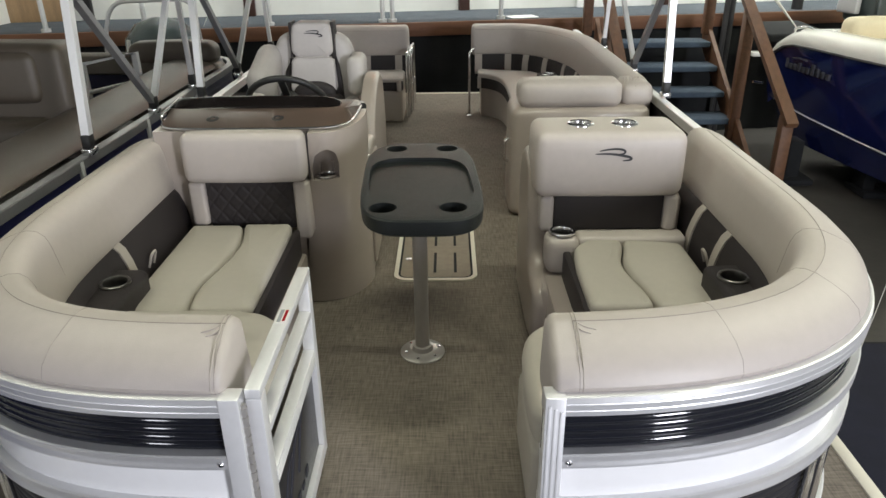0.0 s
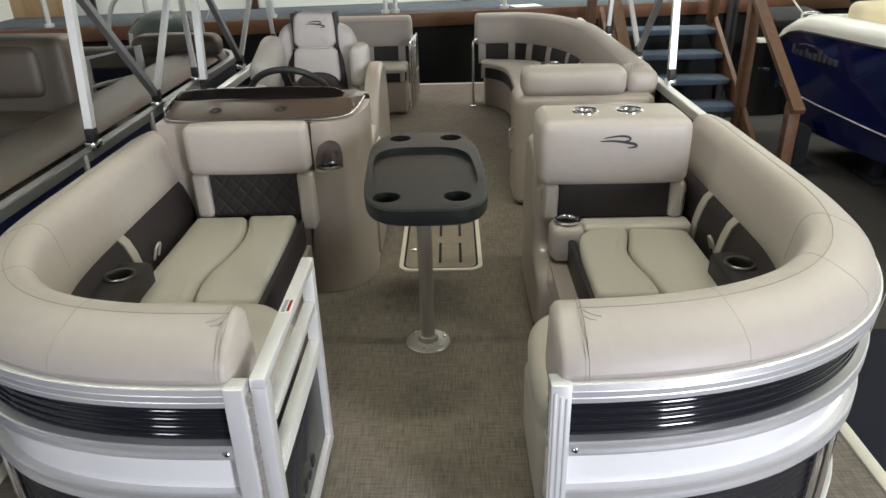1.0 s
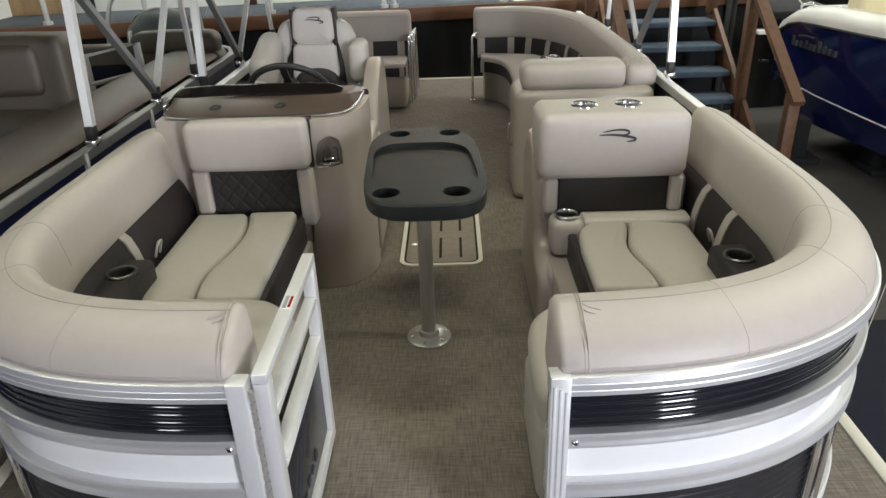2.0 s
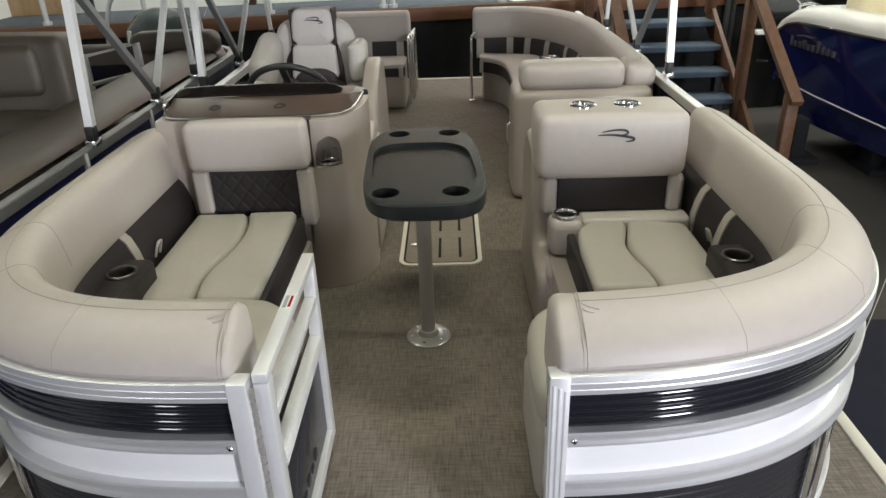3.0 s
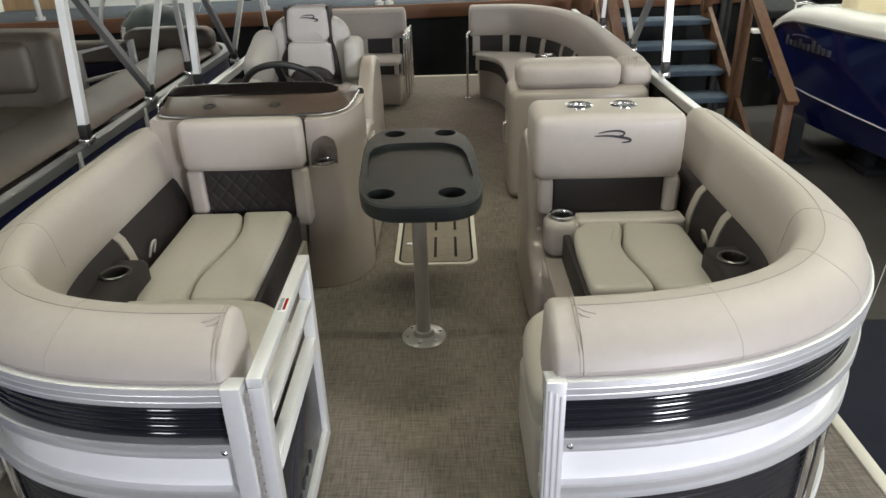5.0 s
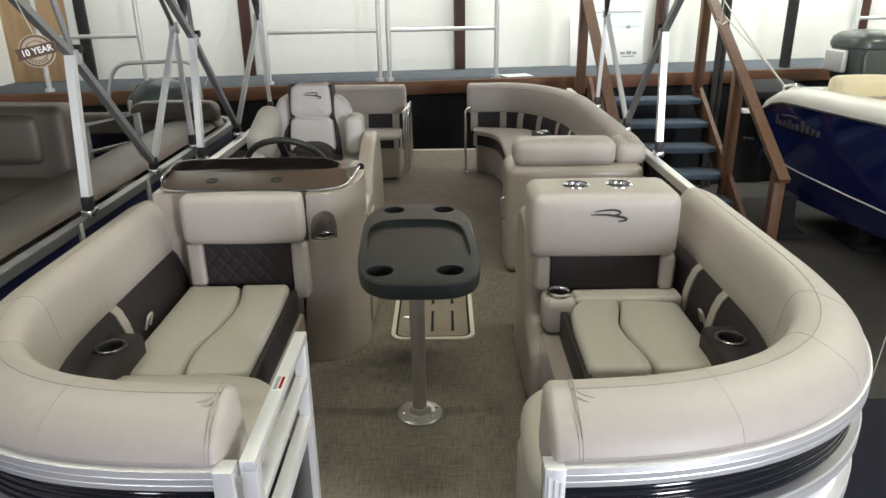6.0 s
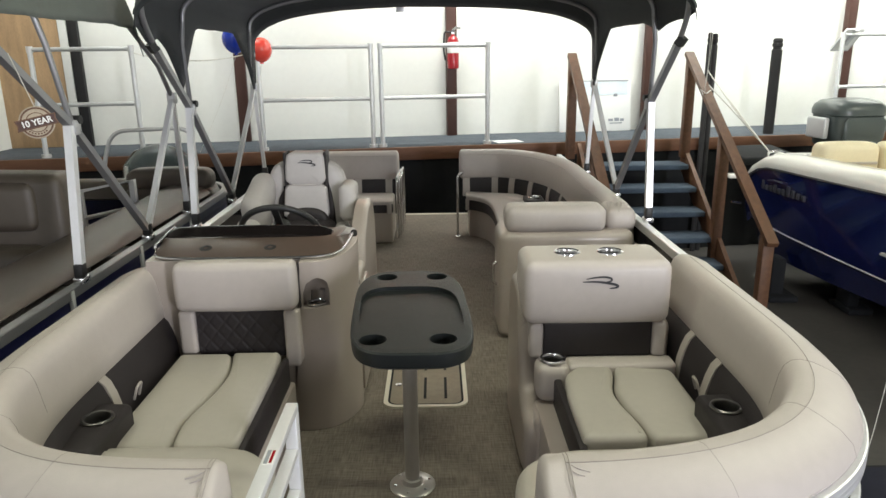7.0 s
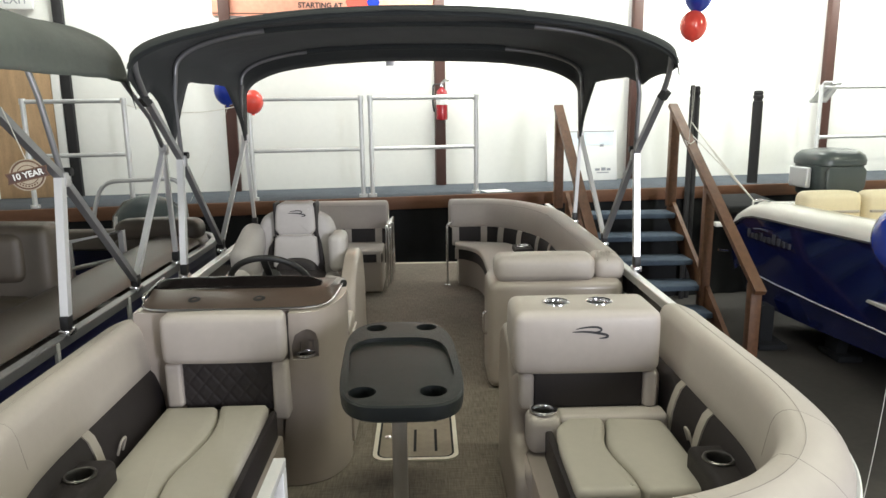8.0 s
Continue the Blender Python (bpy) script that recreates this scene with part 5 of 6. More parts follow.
def bimini(dx, dy, canvas, label, rear=5.16, cloth_label="black canvas canopy", flaps=True, leg_back=0.18):
    bim = thing("bimini_top", label, "boat canopy", "bimini tops")
    H = 1.225
    legs, hem_out = rear - leg_back, 0.20 if flaps else 0.06
    stations = [(3.235, H, 1.745, 1.985), (3.27, H + 0.01, 1.79, 2.010), (3.50, H + 0.01, 1.775, 2.015), (3.80, H + 0.01, 1.765, 2.020), (4.10, H + 0.01, 1.768, 2.016),
                (4.45, H + 0.01, 1.77, 2.012), (rear - 0.2, H + 0.01, 1.76, 2.010), (rear, H + 0.01, 1.755, 2.005), (rear + 0.5 * hem_out, H + 0.012, 1.70, 1.962), (rear + hem_out, H + 0.015, 1.62, 1.898)]

    def drop(y, full=1.0):
        if not flaps:
            return 0.05
        tips = ((3.42, 0.12 * full, 0.22), (3.80, 0.32 * full, 0.30), (rear + 0.10, 0.32, 0.42))
        return 0.05 + sum(a * max(0, 1 - abs(y - c) / w) ** 1.15 for c, a, w in tips)
    b = bmesh.new()
    rows = []
    ys = np.linspace(stations[0][0], stations[-1][0], 46)
    for y in ys:
        h, zs, zt = [float(np.interp(y, [s[0] for s in stations], [s[j] for s in stations])) for j in (1, 2, 3)]
        sag = 0.018 * math.sin(math.pi * (min(max((y - 3.27) / (rear - 3.27), 0), 1) * 2 % 1.0))
        line = arch(y, h, zs, zt - sag + (0.0 if flaps else 0.06), n=float(np.interp(y, (3.24, 3.32, 3.75, 5.2), (1.9, 1.95, 2.6, 2.6))))
        d, dr = drop(y), drop(y, 0.15)
        low = [(-h - 0.012, y, zs - d), (-h - 0.006, y, zs - d * 0.5)]
        rows.append([b.verts.new(p) for p in low + line + [(h + 0.006, y, zs - dr * 0.5), (h + 0.012, y, zs - dr)]])
    for a, c in zip(rows, rows[1:]):
        for j in range(len(a) - 1):
            b.faces.new((a[j], a[j + 1], c[j + 1], c[j]))
    for v in b.verts:
        v.co.z += 0.006 * noise.noise(v.co * 3.1) + 0.003 * noise.noise(v.co * 11)
        v.co.x += dx
        v.co.y += dy
    ob = part("canopy", b, canvas, bim, cloth_label, smooth=60)
    sol = ob.modifiers.new("thickness", "SOLIDIFY")
    sol.thickness = 0.004
    for y, zs, zt in ((3.285, 1.775, 1.988), (3.80, 1.74, 1.990), (rear - 0.02, 1.735, 1.980)):
        line = [(x + dx, yy + dy, z) for x, yy, z in arch(y, H - 0.012, zs, zt, n=1.95 if y < 3.5 else 2.6)]
        part("bow", tube(line, 0.0125, seg=10), BOW_GREY, bim, "grey aluminium bow")
        n = len(line)
        part("bow_sleeve", tube([(x, yy, z + 0.004) for x, yy, z in line[int(n * 0.33):int(n * 0.67)]], 0.021, seg=10), canvas, bim, "canvas bow sleeve")
    hem = [(x + dx, yy + dy, z) for x, yy, z in arch(3.262, H + 0.004, 1.745, 1.978, n=1.92)]
    part("front_hem", tube(hem, 0.014, seg=8), canvas, bim, "canvas hem")
    for s in (-1, 1):
        X = s * BEAM
        foot, joint = (X + dx, 4.50 + dy, RAIL_Z + 0.055), (X + dx, 3.90 + dy, 1.29)
        part("main_strut", tube([foot, joint, (s * 1.240 + dx, 3.47 + dy, 1.605)], 0.0155, square=True), BOW_GREY, bim, "grey square main strut")
        part("front_bow_leg", tube(smooth_line([(s * 1.240 + dx, 3.48 + dy, 1.597), (s * 1.232 + dx, 3.385 + dy, 1.672), (s * (H - 0.006) + dx, 3.305 + dy, 1.735), (s * (H - 0.012) + dx, 3.285 + dy, 1.785)], 2), 0.0135, seg=10), BOW_GREY, bim)
        part("brace", tube([(X + dx, 3.79 + dy, RAIL_Z + 0.06), (X + dx, 3.875 + dy, 1.30)], 0.017, square=True), ALU, bim, "bright square brace")
        part("mid_bow_leg", tube([(X + dx, 3.90 + dy, 1.30), (s * 1.235 + dx, 3.82 + dy, 1.62), (s * (H - 0.012) + dx, 3.80 + dy, 1.74)], 0.0125, seg=10), BOW_GREY, bim)
        rj = (s * 1.262 + dx, legs + 0.36 + dy, 1.345)
        part("rear_leg", tube([foot, rj], 0.0135, square=True), ALU, bim, "bright rear leg")
        part("rear_bow_leg", tube([rj, (s * 1.25 + dx, legs + 0.24 + dy, 1.52), (s * (H - 0.012) + dx, rear - 0.02 + dy, 1.735)], 0.0125, seg=10), BOW_GREY, bim)
        part("rear_pole", tube([(X + dx, legs + 0.44 + dy, RAIL_Z + 0.05), rj], 0.0125, square=True), ALU, bim, "bright rear pole")
        for fx, fy in ((X + dx, 4.50 + dy), (X + dx, 3.79 + dy), (X + dx, legs + 0.44 + dy)):
            part("foot_bracket", box(fx - 0.024, fx + 0.024, fy - 0.03, fy + 0.03, RAIL_Z + 0.001, RAIL_Z + 0.028, 0.004), CHROME, bim, "bright deck hinge")
            part("foot_knuckle", box(fx - 0.019, fx + 0.019, fy - 0.024, fy + 0.024, RAIL_Z + 0.029, RAIL_Z + 0.085, 0.006), BLACK_RUBBER, bim, "black plastic knuckle")
        for q in (joint, rj):
            part("hinge_joint", box(q[0] - 0.024, q[0] + 0.024, q[1] - 0.022, q[1] + 0.022, q[2] - 0.03, q[2] + 0.03, 0.006), ALU_DULL, bim)
        part("hinge_cap", cyl((joint[0] - s * 0.03, joint[1] + 0.02, joint[2] + 0.03), (joint[0] + s * 0.03, joint[1] + 0.02, joint[2] + 0.03), 0.018, seg=14), BLACK_RUBBER, bim)
        part("webbing", tube([(s * 1.232 + dx, 3.45 + dy, 1.62), (s * 1.25 + dx, 3.43 + dy, 1.60)], 0.022, square=True), BLACK_RUBBER, bim)
    return bim


our_top = bimini(0.0, 0.0, CANVAS, "black canvas canopy on grey aluminium bows over the boat")
part("maker_tag", box(-0.197, -0.137, 5.366, 5.377, 1.864, 1.904, 0.003), ALU_DULL, our_top, "small grey tag")
bimini(-2.67, -0.95, CANVAS_GREEN, "grey-green canvas canopy on aluminium bows of the neighbouring boat", rear=4.66, cloth_label="grey-green canvas canopy", flaps=False, leg_back=0.0)

# ---- neighbouring boat with brown-taupe seats ----
nb = thing("neighbour_boat", "neighbouring boat with silver rail, navy panels and brown-taupe seats", "boat")
cor = [(-1.90 + 0.48 * math.cos(math.pi / 2 * k / 16) ** 0.85, 4.84 + 0.56 * math.sin(math.pi / 2 * k / 16) ** 0.85) for k in range(17)]
np_path = resample([(-1.42, 0.2)] + cor + [(-3.5, 5.40)], 0.04)
part("top_rail", sweep(np_path, [(0, 0.610), (0, 0.648), (0.004, 0.652), (0.040, 0.652), (0.044, 0.648), (0.044, 0.610)], 1), BOW_GREY, nb, smooth=25)
part("fence_panel", sweep(np_path, corrugated(0.06, 0.61, 0.014, 10, 0.004), 1), NAVY_PANEL, nb, "navy blue fence panel")
part("bottom_rail", sweep(np_path, [(0, 0.01), (0, 0.06), (0.036, 0.06), (0.036, 0.01)], 1), ALU, nb)
part("deck", plate(resample([(x - 0.02, y) for x, y in np_path] + [(-3.92, 5.3), (-3.92, 0.2)], 0.2), -0.06, 0.0), DECK, nb)
part("edge_trim", sweep(np_path, [(-0.05, -0.07), (-0.05, 0.005), (-0.012, 0.005), (-0.012, -0.07)], 1), CREAM_TRIM, nb)
for y in (1.2, 1.95, 2.75, 3.45, 4.2):
    part("rail_bracket", box(-1.432, -1.416, y - 0.012, y + 0.012, 0.50, 0.645, 0.002), ALU, nb)
NB = [(d * 1.75 + 0.04, 0.652 + (z - 0.652) * 0.62) for d, z in BACK]
part("side_cushion", sweep(np_path[2:-20], NB, 1, puff=0.03), TAUPE_DARK, nb, "brown-taupe side cushion")
part("seat_pad", soft_box(-2.45, -1.66, 1.0, 3.42, 0.30, 0.46, 0.04), TAUPE_DARK, nb)
part("seat_pad", soft_box(-3.3, -1.70, 3.9, 4.78, 0.30, 0.46, 0.04), TAUPE_DARK, nb)
part("seat_base", soft_box(-2.40, -1.62, 1.0, 3.40, 0.0, 0.31, 0.02), TAUPE_DARK, nb)
part("seat_base", soft_box(-3.3, -1.72, 3.92, 4.82, 0.0, 0.31, 0.02), TAUPE_DARK, nb)
part("tall_seat_back", soft_box(-2.95, -1.775, 3.42, 3.64, 0.30, 1.015, 0.05, bulge=0.012), TAUPE_DARK, nb, "tall brown-taupe seat back")
part("seat_back_fold", soft_box(-2.91, -1.90, 3.385, 3.47, 0.74, 0.98, 0.04, bulge=0.01), TAUPE_DARK, nb)
part("seat_roll", soft_box(-2.91, -1.88, 3.28, 3.46, 0.44, 0.67, 0.05, bulge=0.012), TAUPE_DARK, nb)
part("lounge_headrest", soft_box(-2.08, -1.50, 4.82, 5.02, 0.66, 0.815, 0.06, bulge=0.01), TAUPE_DARK, nb, "brown-taupe headrest roll")
part("lounge_back", soft_box(-2.10, -1.46, 4.78, 5.00, 0.40, 0.69, 0.06), TAUPE_DARK, nb)
part("lounge_arm", soft_box(-1.86, -1.55, 4.15, 4.85, 0.38, 0.61, 0.07), TAUPE_DARK, nb)
for fx, fy in ((-3.0, 1.0), (-2.0, 1.0), (-3.0, 4.2), (-2.0, 4.2)):
    part("float_stand", box(fx - 0.2, fx + 0.2, fy - 0.15, fy + 0.15, FLOOR_Z, -0.06, 0.01), ALU_DULL, nb)
nbg = thing("side_gate", "silver framed gate standing open on the neighbouring boat", "boat gate")
gx = [(-2.18, 4.40), (-1.84, 4.40)]
part("frame", tube([(gx[0][0], gx[0][1], 0.0), (gx[0][0], gx[0][1], 0.755), (gx[1][0], gx[1][1], 0.82), (gx[1][0], gx[1][1], 0.0)], 0.018, square=True), ALU, nbg)
for z in (0.58, 0.40):
    part("crossbar", cyl((gx[0][0], gx[0][1], z), (gx[1][0], gx[1][1], z + 0.07), 0.014), ALU, nbg)
br = thing("boarding_rail", "bent grey tube boarding rail behind the neighbouring boat", "rail")
part("tube", tube(rounded([(-2.60, 5.56, FLOOR_Z), (-2.56, 5.57, 0.75), (-2.47, 5.58, 1.015), (-1.86, 5.62, 1.03), (-1.86, 5.75, 0.3)], 0.12), 0.016, seg=12), ALU_DULL, br)
part("tube", tube([(-2.44, 5.50, FLOOR_Z), (-2.40, 5.52, 0.45), (-2.37, 5.54, 0.74)], 0.014, seg=12), ALU, br)
oc = thing("wrapped_outboard", "outboard engine cowl under clear plastic wrap", "boat engine")
part("cowl", lathe([(0.16, 0.30), (0.21, 0.40), (0.23, 0.55), (0.21, 0.70), (0.14, 0.80), (0.05, 0.835), (0.01, 0.838)], m=pose(-2.21, 5.80, 0) @ Matrix.Diagonal((1.15, 0.9, 1, 1)), seg=32), COWL, oc)
wrap = part("wrap", lathe([(0.20, 0.25), (0.25, 0.40), (0.27, 0.55), (0.25, 0.72), (0.17, 0.83), (0.06, 0.875), (0.01, 0.88)], m=pose(-2.21, 5.80, 0) @ Matrix.Diagonal((1.15, 0.9, 1, 1)), seg=32), CLEAR_WRAP, oc, "clear plastic wrap")
wrap.visible_shadow = False
part("leg", box(-2.29, -2.13, 5.72, 5.88, FLOOR_Z, 0.34, 0.02), COWL, oc)

sign = thing("round_sign", "round weathered tan and brown sign hanging from a strut", "sign")
sm = pose(-1.354, 2.58, 1.344, 82, 0, 26) @ Matrix.Diagonal((0.74, 0.74, 0.74, 1))
part("disc", lathe([(0.078, -0.004), (0.078, 0.003), (0.074, 0.004), (0.01, 0.004)], m=sm, seg=40), SIGN_TAN, sign, "tan round disc")
part("ring", ring_plate([(0.072 * math.cos(a), 0.072 * math.sin(a)) for a in np.linspace(0, 2 * math.pi, 40, endpoint=False)], [(0.064 * math.cos(a), 0.064 * math.sin(a)) for a in np.linspace(0, 2 * math.pi, 40, endpoint=False)], 0.0042, 0.0055, m=sm), WOOD, sign, "brown printed ring")
part("banner_edge", plate([(-0.093, -0.027), (0.093, -0.027), (0.086, 0.0), (0.093, 0.027), (-0.093, 0.027), (-0.086, 0.0)], 0.0042, 0.0057, m=sm @ pose(0, 0, 0, 0, 0, 12)), WOOD, sign, "brown banner edge")
part("ring", ring_plate([(0.048 * math.cos(a), 0.048 * math.sin(a)) for a in np.linspace(0, 2 * math.pi, 40, endpoint=False)], [(0.044 * math.cos(a), 0.044 * math.sin(a)) for a in np.linspace(0, 2 * math.pi, 40, endpoint=False)], 0.0042, 0.0055, m=sm), WOOD, sign, "brown printed ring")
tm = sm @ pose(0, 0, 0, 0, 0, 12)
part("banner", plate([(-0.086, -0.021), (0.086, -0.021), (0.080, 0.0), (0.086, 0.021), (-0.086, 0.021), (-0.080, 0.0)], 0.0058, 0.0075, m=tm), POST_PAINT, sign, "dark brown banner strip")
text_part("sign_words", "10 YEAR", 0.041, PAPER, sign, tm @ pose(0, 0, 0.0084) @ Matrix.Diagonal((0.92, 1, 1, 1)), "pale lettering", bold=0.0011)
for k in range(7):
    a = radians(-130 + 13.5 * k)
    part("print_bar", box(-0.004, 0.004, -0.003, 0.004, 0.0042, 0.0055, 0, m=sm @ pose(0.056 * math.cos(a), 0.056 * math.sin(a), 0, 0, 0, math.degrees(a) + 90)), WOOD, sign)
part("string", tube([(-1.354, 2.58, 1.40), (-1.41, 2.57, 1.585)], 0.0015, seg=5), ROPE, sign)

# ---- navy runabout on the other side ----
rb = thing("runabout", "navy blue runabout with white gunwale and cream seats", "boat")
ST = [(6.90, 3.17, 0.26), (6.87, 3.16, 0.33), (6.76, 3.155, 0.425), (6.60, 3.16, 0.50), (6.44, 3.17, 0.533), (6.2, 3.19, 0.545), (5.6, 3.28, 0.55), (5.0, 3.39, 0.555), (4.2, 3.56, 0.57), (3.3, 3.82, 0.59), (2.4, 4.18, 0.62), (1.9, 4.50, 0.64)]
CXR = 4.55
b, g, w = bmesh.new(), bmesh.new(), bmesh.new()
hb, gb_, wb = [], [], []
for y, x, z in ST:
    zc = -0.067 - (6.576 - y) * 0.05 if y > 3.0 else -0.246
    row = [(x, z), (x + 0.02, z - 0.18), (x + 0.06, z - 0.36), (x + 0.11, zc), (x + 0.135, zc - 0.02), (x + 0.21, -0.38), ((x + CXR) / 2 + 0.15, -0.47), (CXR + 0.02, -0.56)]
    hb.append([b.verts.new((px, y, pz)) for px, pz in row] + [b.verts.new((2 * CXR - px, y, pz)) for px, pz in row[-2::-1]])
    cap = [(x - 0.012, z - 0.03), (x - 0.016, z + 0.02), (x + 0.0, z + 0.06), (x + 0.05, z + 0.095), (x + 0.14, z + 0.115), (x + 0.30, z + 0.10), (x + 0.33, z + 0.06), (x + 0.33, z - 0.20)]
    gb_.append([g.verts.new((px, y, pz)) for px, pz in cap])
    wb.append([w.verts.new((2 * CXR - px, y, pz)) for px, pz in cap])
for m_, rows in ((b, hb), (g, gb_), (w, wb)):
    for a, c in zip(rows, rows[1:]):
        for j in range(len(a) - 1):
            m_.faces.new((a[j], a[j + 1], c[j + 1], c[j]))
b.faces.new(hb[0])
g.faces.new(gb_[0])
w.faces.new(wb[0])
part("hull", b, NAVY, rb, "glossy navy hull", smooth=30)
part("gunwale", g, HULL_WHITE, rb, "white gunwale", smooth=50)
part("gunwale", w, HULL_WHITE, rb, "white gunwale", smooth=50)
part("transom_cap", soft_box(3.36, 5.74, 6.56, 6.86, 0.20, 0.60, 0.06), HULL_WHITE, rb)
part("cockpit_floor", box(3.45, 5.65, 2.6, 6.7, 0.05, 0.08, 0.005), HULL_WHITE, rb)
part("rub_strip", tube([(x - 0.02, y, z - 0.022) for y, x, z in ST], 0.009, seg=6), BLACK_RUBBER, rb, "dark rub strip")
part("pinstripe", tube([(x + 0.112, y, -0.067 - (6.576 - y) * 0.05 if y > 3.0 else -0.246) for y, x, z in ST], 0.008, seg=6), ALU_DULL, rb, "pale chine stripe")
for x0, x1 in ((3.56, 4.10), (4.14, 4.70), (4.74, 5.3)):
    part("stern_seat", soft_box(x0, x1, 6.28, 6.50, 0.30, 0.745, 0.06, bulge=0.012), CREAM, rb, "cream vinyl seat back")
    part("seat_pad", soft_box(x0, x1, 5.80, 6.30, 0.30, 0.48, 0.05), CREAM, rb)
    part("seat_piping", soft_box(x0 + 0.03, x1 - 0.03, 6.262, 6.30, 0.56, 0.585, 0.01), TRIM_VINYL, rb)
for k in range(10):
    hgt = (0.085, 0.05, 0.055, 0.075, 0.05, 0.055, 0.095, 0.07, 0.055, 0.05)[k]
    y = 6.56 - 0.068 * k
    x = float(np.interp(-y, [-s[0] for s in ST], [s[1] for s in ST]))
    part("hull_letter_bar", box(x + 0.010, x + 0.034, y - 0.046, y, 0.30, 0.30 + hgt, 0.004), LETTER, rb, "silver lettering as plain bars")
part("hull_letter_arc", tube([(3.155, 6.40, 0.405), (3.165, 6.30, 0.42), (3.18, 6.18, 0.415)], 0.008, seg=6), LETTER, rb)
part("cleat", tube(rounded([(3.28, 6.72, 0.575), (3.28, 6.72, 0.62), (3.34, 6.66, 0.64), (3.40, 6.60, 0.62), (3.40, 6.60, 0.575)], 0.03), 0.012), CHROME, rb)
part("deck_filler", lathe([(0.03, 0), (0.03, 0.006), (0.01, 0.008)], m=pose(3.40, 6.25, 0.655), seg=16), CHROME, rb)
part("swim_bracket", box(3.02, 3.14, 6.93, 7.05, 0.33, 0.37, 0.01), HULL_WHITE, rb)
part("transom_eye", tube([(3.05, 6.9, 0.10), (3.16, 6.93, 0.08)], 0.012, seg=8), CHROME, rb)
for y in (6.3, 4.6, 3.0):
    part("cradle", box(3.95, 5.2, y - 0.12, y + 0.12, FLOOR_Z, -0.45, 0.02), SKIRT, rb, "black trailer cradle")
for x, y, w_ in ((3.26, 6.30, 0.11), (3.78, 5.95, 0.09)):
    st_ = box(x - w_ * 0.6, x + w_ * 0.6, y - 0.10, y + 0.10, FLOOR_Z + 0.02, -0.30, 0.02)
    part("boat_stand", box(x - w_, x + w_ * 1.5, y - 0.20, y + 0.14, FLOOR_Z, FLOOR_Z + 0.06, 0.02, bm=st_), SKIRT, rb, "black boat stand on the floor")

ob_ = thing("outboard_engine", "dark grey outboard engine with a rounded glossy cowl", "boat engine")
em = pose(4.37, 7.35, -0.02, 0, 0, 6) @ Matrix.Diagonal((0.86, 1, 1, 1))


def soft_stack(rings_, m, n=3.2, seg=40):
    """A rounded-square form from (half width, half depth, height) rings."""
    b = bmesh.new()
    rows_ = []
    for hw, hd, z in rings_:
        rows_.append([b.verts.new((hw * math.copysign(abs(math.cos(a)) ** (2 / n), math.cos(a)), hd * math.copysign(abs(math.sin(a)) ** (2 / n), math.sin(a)), z)) for a in [2 * math.pi * k / seg for k in range(seg)]])
    for a, c in zip(rows_, rows_[1:]):
        for k in range(seg):
            b.faces.new((a[k], a[(k + 1) % seg], c[(k + 1) % seg], c[k]))
    b.faces.new(rows_[0][::-1])
    b.faces.new(rows_[-1])
    b.transform(m)
    return b


part("cowl", soft_stack([(0.24, 0.22, 0.56), (0.315, 0.26, 0.64), (0.325, 0.275, 0.80), (0.335, 0.285, 0.93)], em), COWL, ob_, "rounded glossy cowl")
part("cowl_face", soft_stack([(0.20, 0.02, 0.64), (0.255, 0.03, 0.72), (0.265, 0.03, 0.88), (0.22, 0.02, 0.925)], em @ pose(0, -0.272, 0)), COWL, ob_, "raised front face of the cowl")
part("cowl_lid", soft_stack([(0.335, 0.285, 0.931), (0.350, 0.302, 0.94), (0.355, 0.305, 0.985), (0.335, 0.285, 1.04), (0.28, 0.23, 1.08), (0.17, 0.13, 1.10)], em), COWL, ob_, "overhanging cowl lid")
part("side_vent", soft_box(-0.405, -0.335, -0.14, 0.16, 0.70, 0.915, 0.02, m=em), ALU_DULL, ob_, "grey side vent")
part("leg", soft_box(-0.12, 0.12, -0.10, 0.20, -0.30, 0.66, 0.04, m=em), COWL, ob_)
part("mount_bracket", box(-0.16, 0.16, -0.50, -0.08, 0.10, 0.50, 0.02, m=em), BLACK_RUBBER, ob_)

solid("mooring_mat", soft_box(-0.32, 0.32, -0.5, 0.06, 0.50, 0.58, 0.03, m=pose(3.42, 7.60, 0, 6, 0, 8)), SKIRT, "black padded cover at the landing edge", "mat")
for k, (x, y, z) in enumerate(((3.02, 7.75, 1.36), (3.10, 7.85, 1.30), (2.98, 7.72, 1.26))):
    solid("mooring_rope", tube([(3.30, 6.74, 0.62), ((3.30 + x) / 2 + 0.02 * k, (6.74 + y) / 2, (0.62 + z) / 2 - 0.03), (x, y, z)], 0.0055, seg=6), ROPE, "white mooring rope tied to the cleat", "rope", "mooring ropes")

# ---- balloons ----


def balloon(x, y, z, r, mat, colour, foot, group="party balloons"):
    t = thing("balloon", colour + " latex balloon on a thin ribbon", "balloon", group)
    part("skin", lathe([(r * math.sin(math.pi * k / 22) * (1 - 0.16 * max(0, (k / 22) - 0.5)), r * 1.12 * math.cos(math.pi * k / 22)) for k in range(1, 22)] + [(0.016, -r * 1.16), (0.022, -r * 1.22)], m=pose(x, y, z), seg=28), mat, t)
    mid = ((x + foot[0]) / 2 + 0.03, (y + foot[1]) / 2, (z + foot[2]) / 2 - 0.08)
    part("ribbon", tube(smooth_line([(x, y, z - r * 1.2), mid, foot], 2), 0.002, seg=5), ROPE, t)


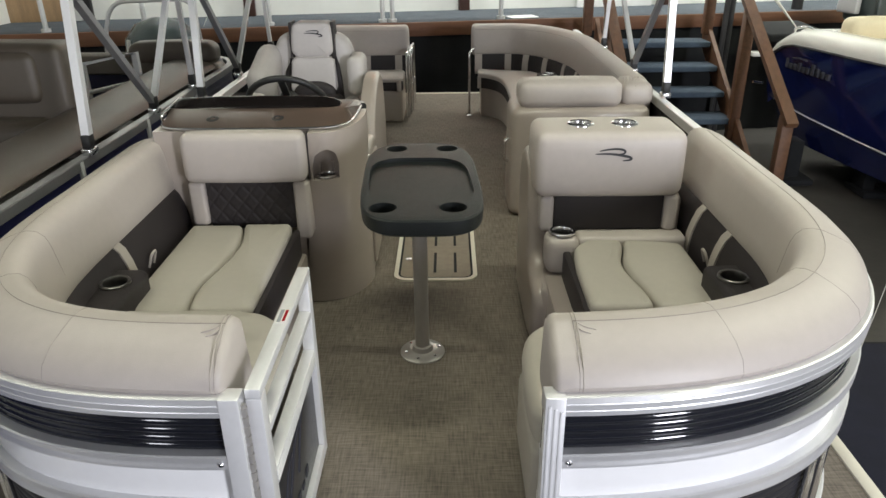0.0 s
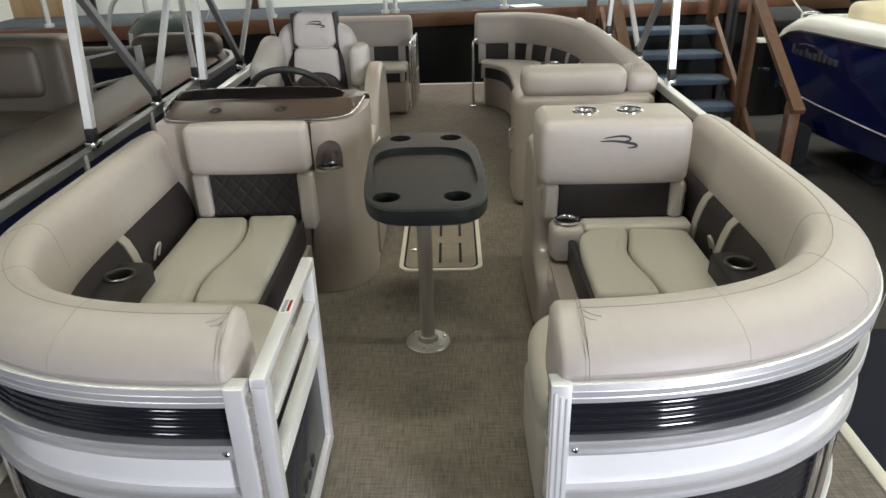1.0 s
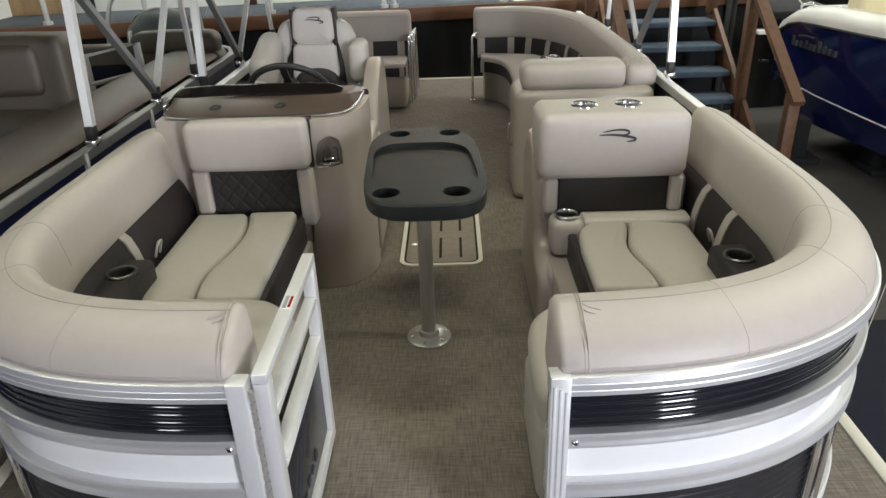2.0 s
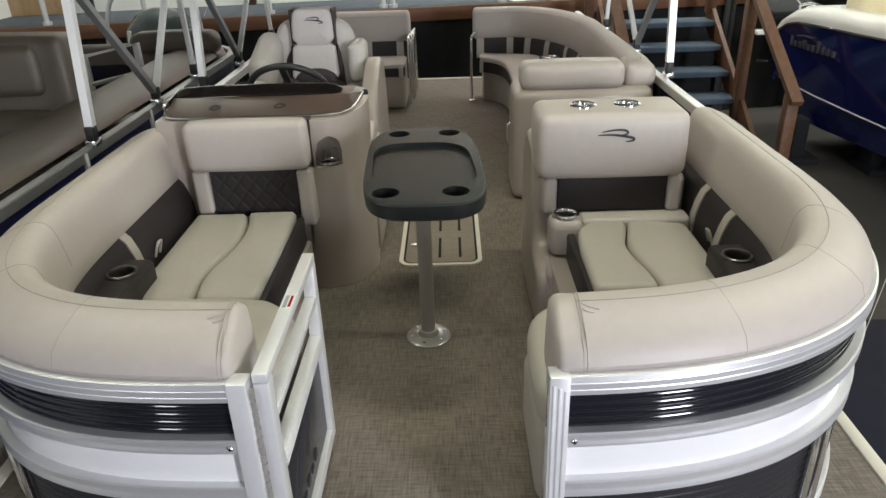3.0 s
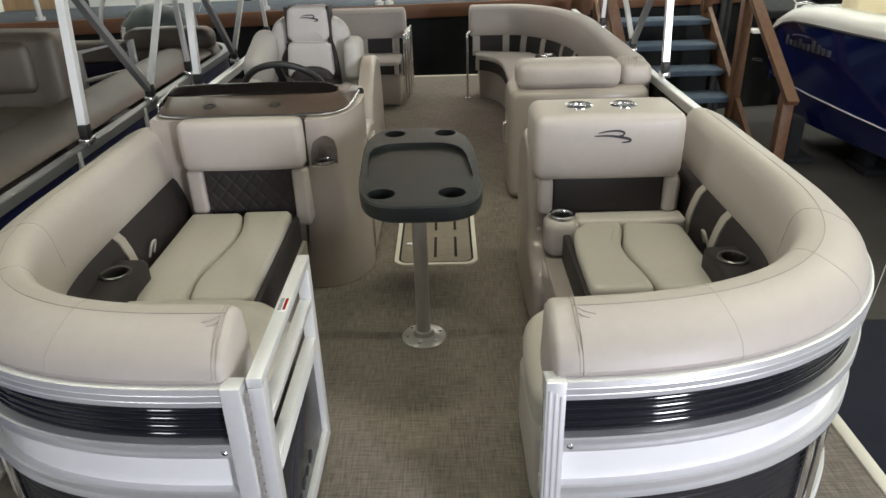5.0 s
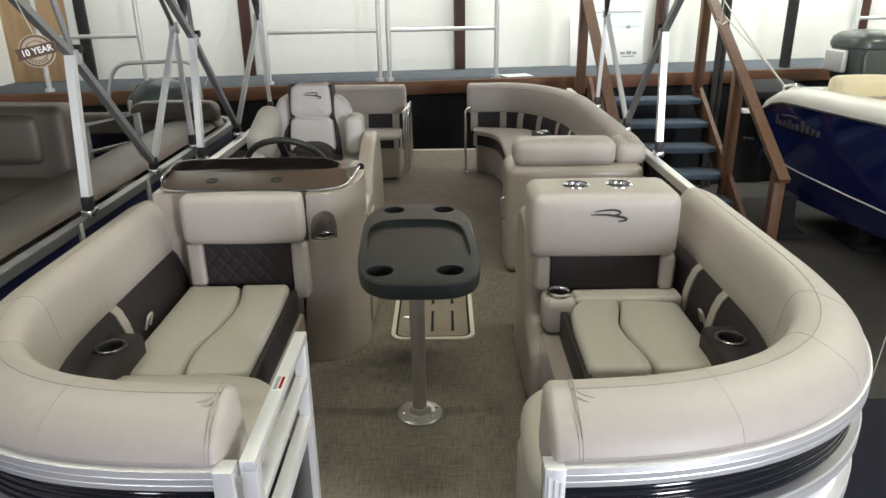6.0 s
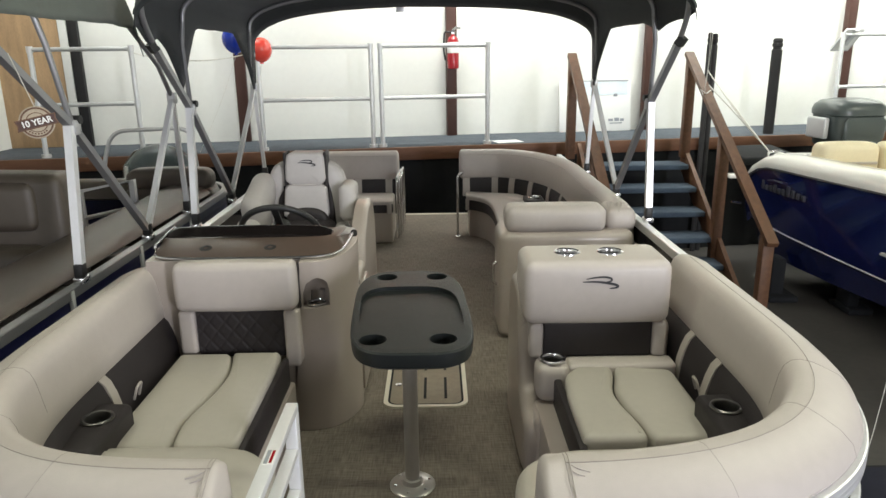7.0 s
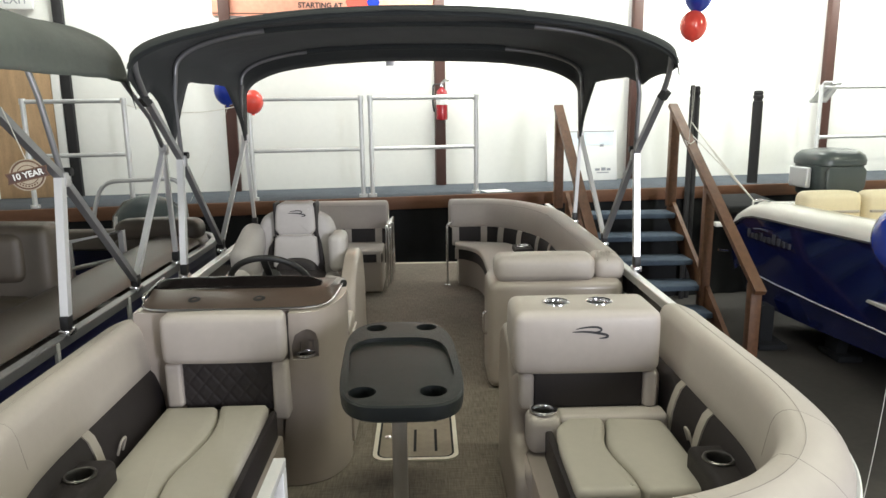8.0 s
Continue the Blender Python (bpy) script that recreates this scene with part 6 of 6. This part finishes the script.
balloon(2.49, 6.45, 2.24, 0.118, RED_BALLOON, "red", (2.68, 6.9, 1.17))
balloon(2.56, 6.55, 2.50, 0.12, BLUE_BALLOON, "blue", (2.69, 6.92, 1.18))
balloon(2.215, 3.0, 0.965, 0.145, BLUE_BALLOON, "blue", (2.15, 3.05, FLOOR_Z + 0.014))
balloon(-1.95, 7.45, 1.74, 0.13, BLUE_BALLOON, "blue", (-2.35, 7.25, 0.63))
balloon(-1.67, 7.35, 1.63, 0.11, RED_BALLOON, "red", (-1.95, 7.30, 0.63))
rib = tube([(2.70, 6.93, 1.12), (2.76, 6.95, 1.20), (2.70, 6.9, 1.17), (2.64, 6.9, 1.21), (2.70, 6.93, 1.12)], 0.006, seg=5)
solid("ribbon_bow", rib, ROPE, "white ribbon bow knotted round the handrail", "ribbon")

# ---- things on the landing and wall ----
ex = thing("fire_extinguisher", "red fire extinguisher with black hose on the wall post", "fire extinguisher", at=DOCK @ pose(0.42, WALL_V - 0.175, 0))
part("cylinder", lathe([(0.05, 1.40), (0.065, 1.41), (0.068, 1.43), (0.068, 1.70), (0.055, 1.745), (0.025, 1.77), (0.022, 1.79)], seg=26), RED, ex)
part("label_band", lathe([(0.0686, 1.58), (0.0690, 1.582), (0.0690, 1.70), (0.0686, 1.702)], seg=26), PAPER, ex, "white label band")
part("valve", box(-0.02, 0.02, -0.02, 0.02, 1.78, 1.83, 0.006), CHROME, ex)
part("lever", tube([(0.0, 0.0, 1.83), (0.03, -0.03, 1.86), (0.08, -0.05, 1.85)], 0.008, flat=0.012), CHROME, ex)
part("hose", tube(rounded([(-0.02, 0, 1.81), (-0.10, 0, 1.82), (-0.11, 0, 1.60), (-0.09, 0, 1.50)], 0.05), 0.010), BLACK_RUBBER, ex)
part("bracket", box(-0.03, 0.03, 0.05, 0.085, 1.45, 1.70, 0.004), BLACK_RUBBER, ex)

bd = thing("sign_board", "white display board with pale blue print leaning on the wall", "sign board", at=DOCK @ pose(2.22, WALL_V - 0.10, DOCK_Z, -6))
part("board", box(-0.46, 0.46, -0.01, 0.01, 0.0, 0.62, 0.003), PAPER, bd)
part("print_field", box(-0.20, 0.42, -0.0135, -0.0105, 0.44, 0.60, 0), SIGN_BLUE, bd, "pale blue print")
part("print_bar", box(-0.20, 0.43, -0.015, -0.0105, 0.605, 0.618, 0), PRINT_GREY, bd, "dark top strip")
for k, (x, z, wd, h) in enumerate([(0.26, 0.42, 0.05, 0.035), (0.20, 0.12, 0.06, 0.03), (0.28, 0.12, 0.06, 0.04), (0.35, 0.12, 0.05, 0.03), (0.27, 0.09, 0.16, 0.012)]):
    part("print_bar", box(x - wd / 2, x + wd / 2, -0.0135, -0.0105, z, z + h, 0), PRINT_GREY, bd)
solid("loose_paper", box(-0.16, 0.14, -0.12, 0.10, 0.001, 0.004, 0, m=pose(0.92, 0.17, DOCK_Z, 0, 0, 8)), PAPER, "white sheet of paper lying on the landing carpet", "paper", at=DOCK)

bn = thing("banner", "salmon-pink printed banner high on the white wall", "banner", at=DOCK @ pose(-0.88, WALL_V - 0.016, 0))
part("sheet", box(-1.25, 1.27, -0.006, 0.0, 2.58, 3.45, 0.001), PINK, bn)
part("stripe", box(-1.25, 1.27, -0.008, -0.0065, 2.60, 2.612, 0), POST_PAINT, bn)
text_part("banner_words", "STARTING AT", 0.080, INK, bn, pose(-0.06, -0.008, 2.70, 90), "dark lettering", bold=0.0022)
for k, (x, mt) in enumerate(((0.30, RED_BALLOON), (0.42, RED_BALLOON), (0.54, BLUE_BALLOON))):
    part("burst_shape", lathe([(0.075, 0), (0.075, 0.003), (0.01, 0.003)], m=pose(x, -0.0065 - 0.003 * k, 2.74, 90), seg=8), mt, bn, "bright burst shape")

fs = thing("tilted_sign", "grey framed notice tilted on top of the guard rail", "sign", at=DOCK @ pose(5.22, 0.33, 1.76, -50, 0, 12))
part("frame", ring_plate(rounded_rect(-0.15, 0.15, -0.02, 0.30, 0.01), rounded_rect(-0.135, 0.135, -0.005, 0.285, 0.008), 0.03, 0.05), ALU_DULL, fs)
part("sheet", box(-0.135, 0.135, -0.005, 0.285, 0.034, 0.040, 0), PAPER, fs)
part("bracket", box(-0.03, 0.03, -0.02, 0.20, 0.005, 0.032, 0.002), ALU_DULL, fs)
es = thing("exit_sign", "white exit sign box with grey letters above the door", "sign", at=DOCK @ pose(-4.10, WALL_V - 0.05, 2.62))
part("box", box(-0.16, 0.16, -0.03, 0.03, 0.0, 0.18, 0.006), PAPER, es)
text_part("sign_words", "EXIT", 0.12, PRINT_GREY, es, pose(0, -0.031, 0.09, 90), "grey lettering")
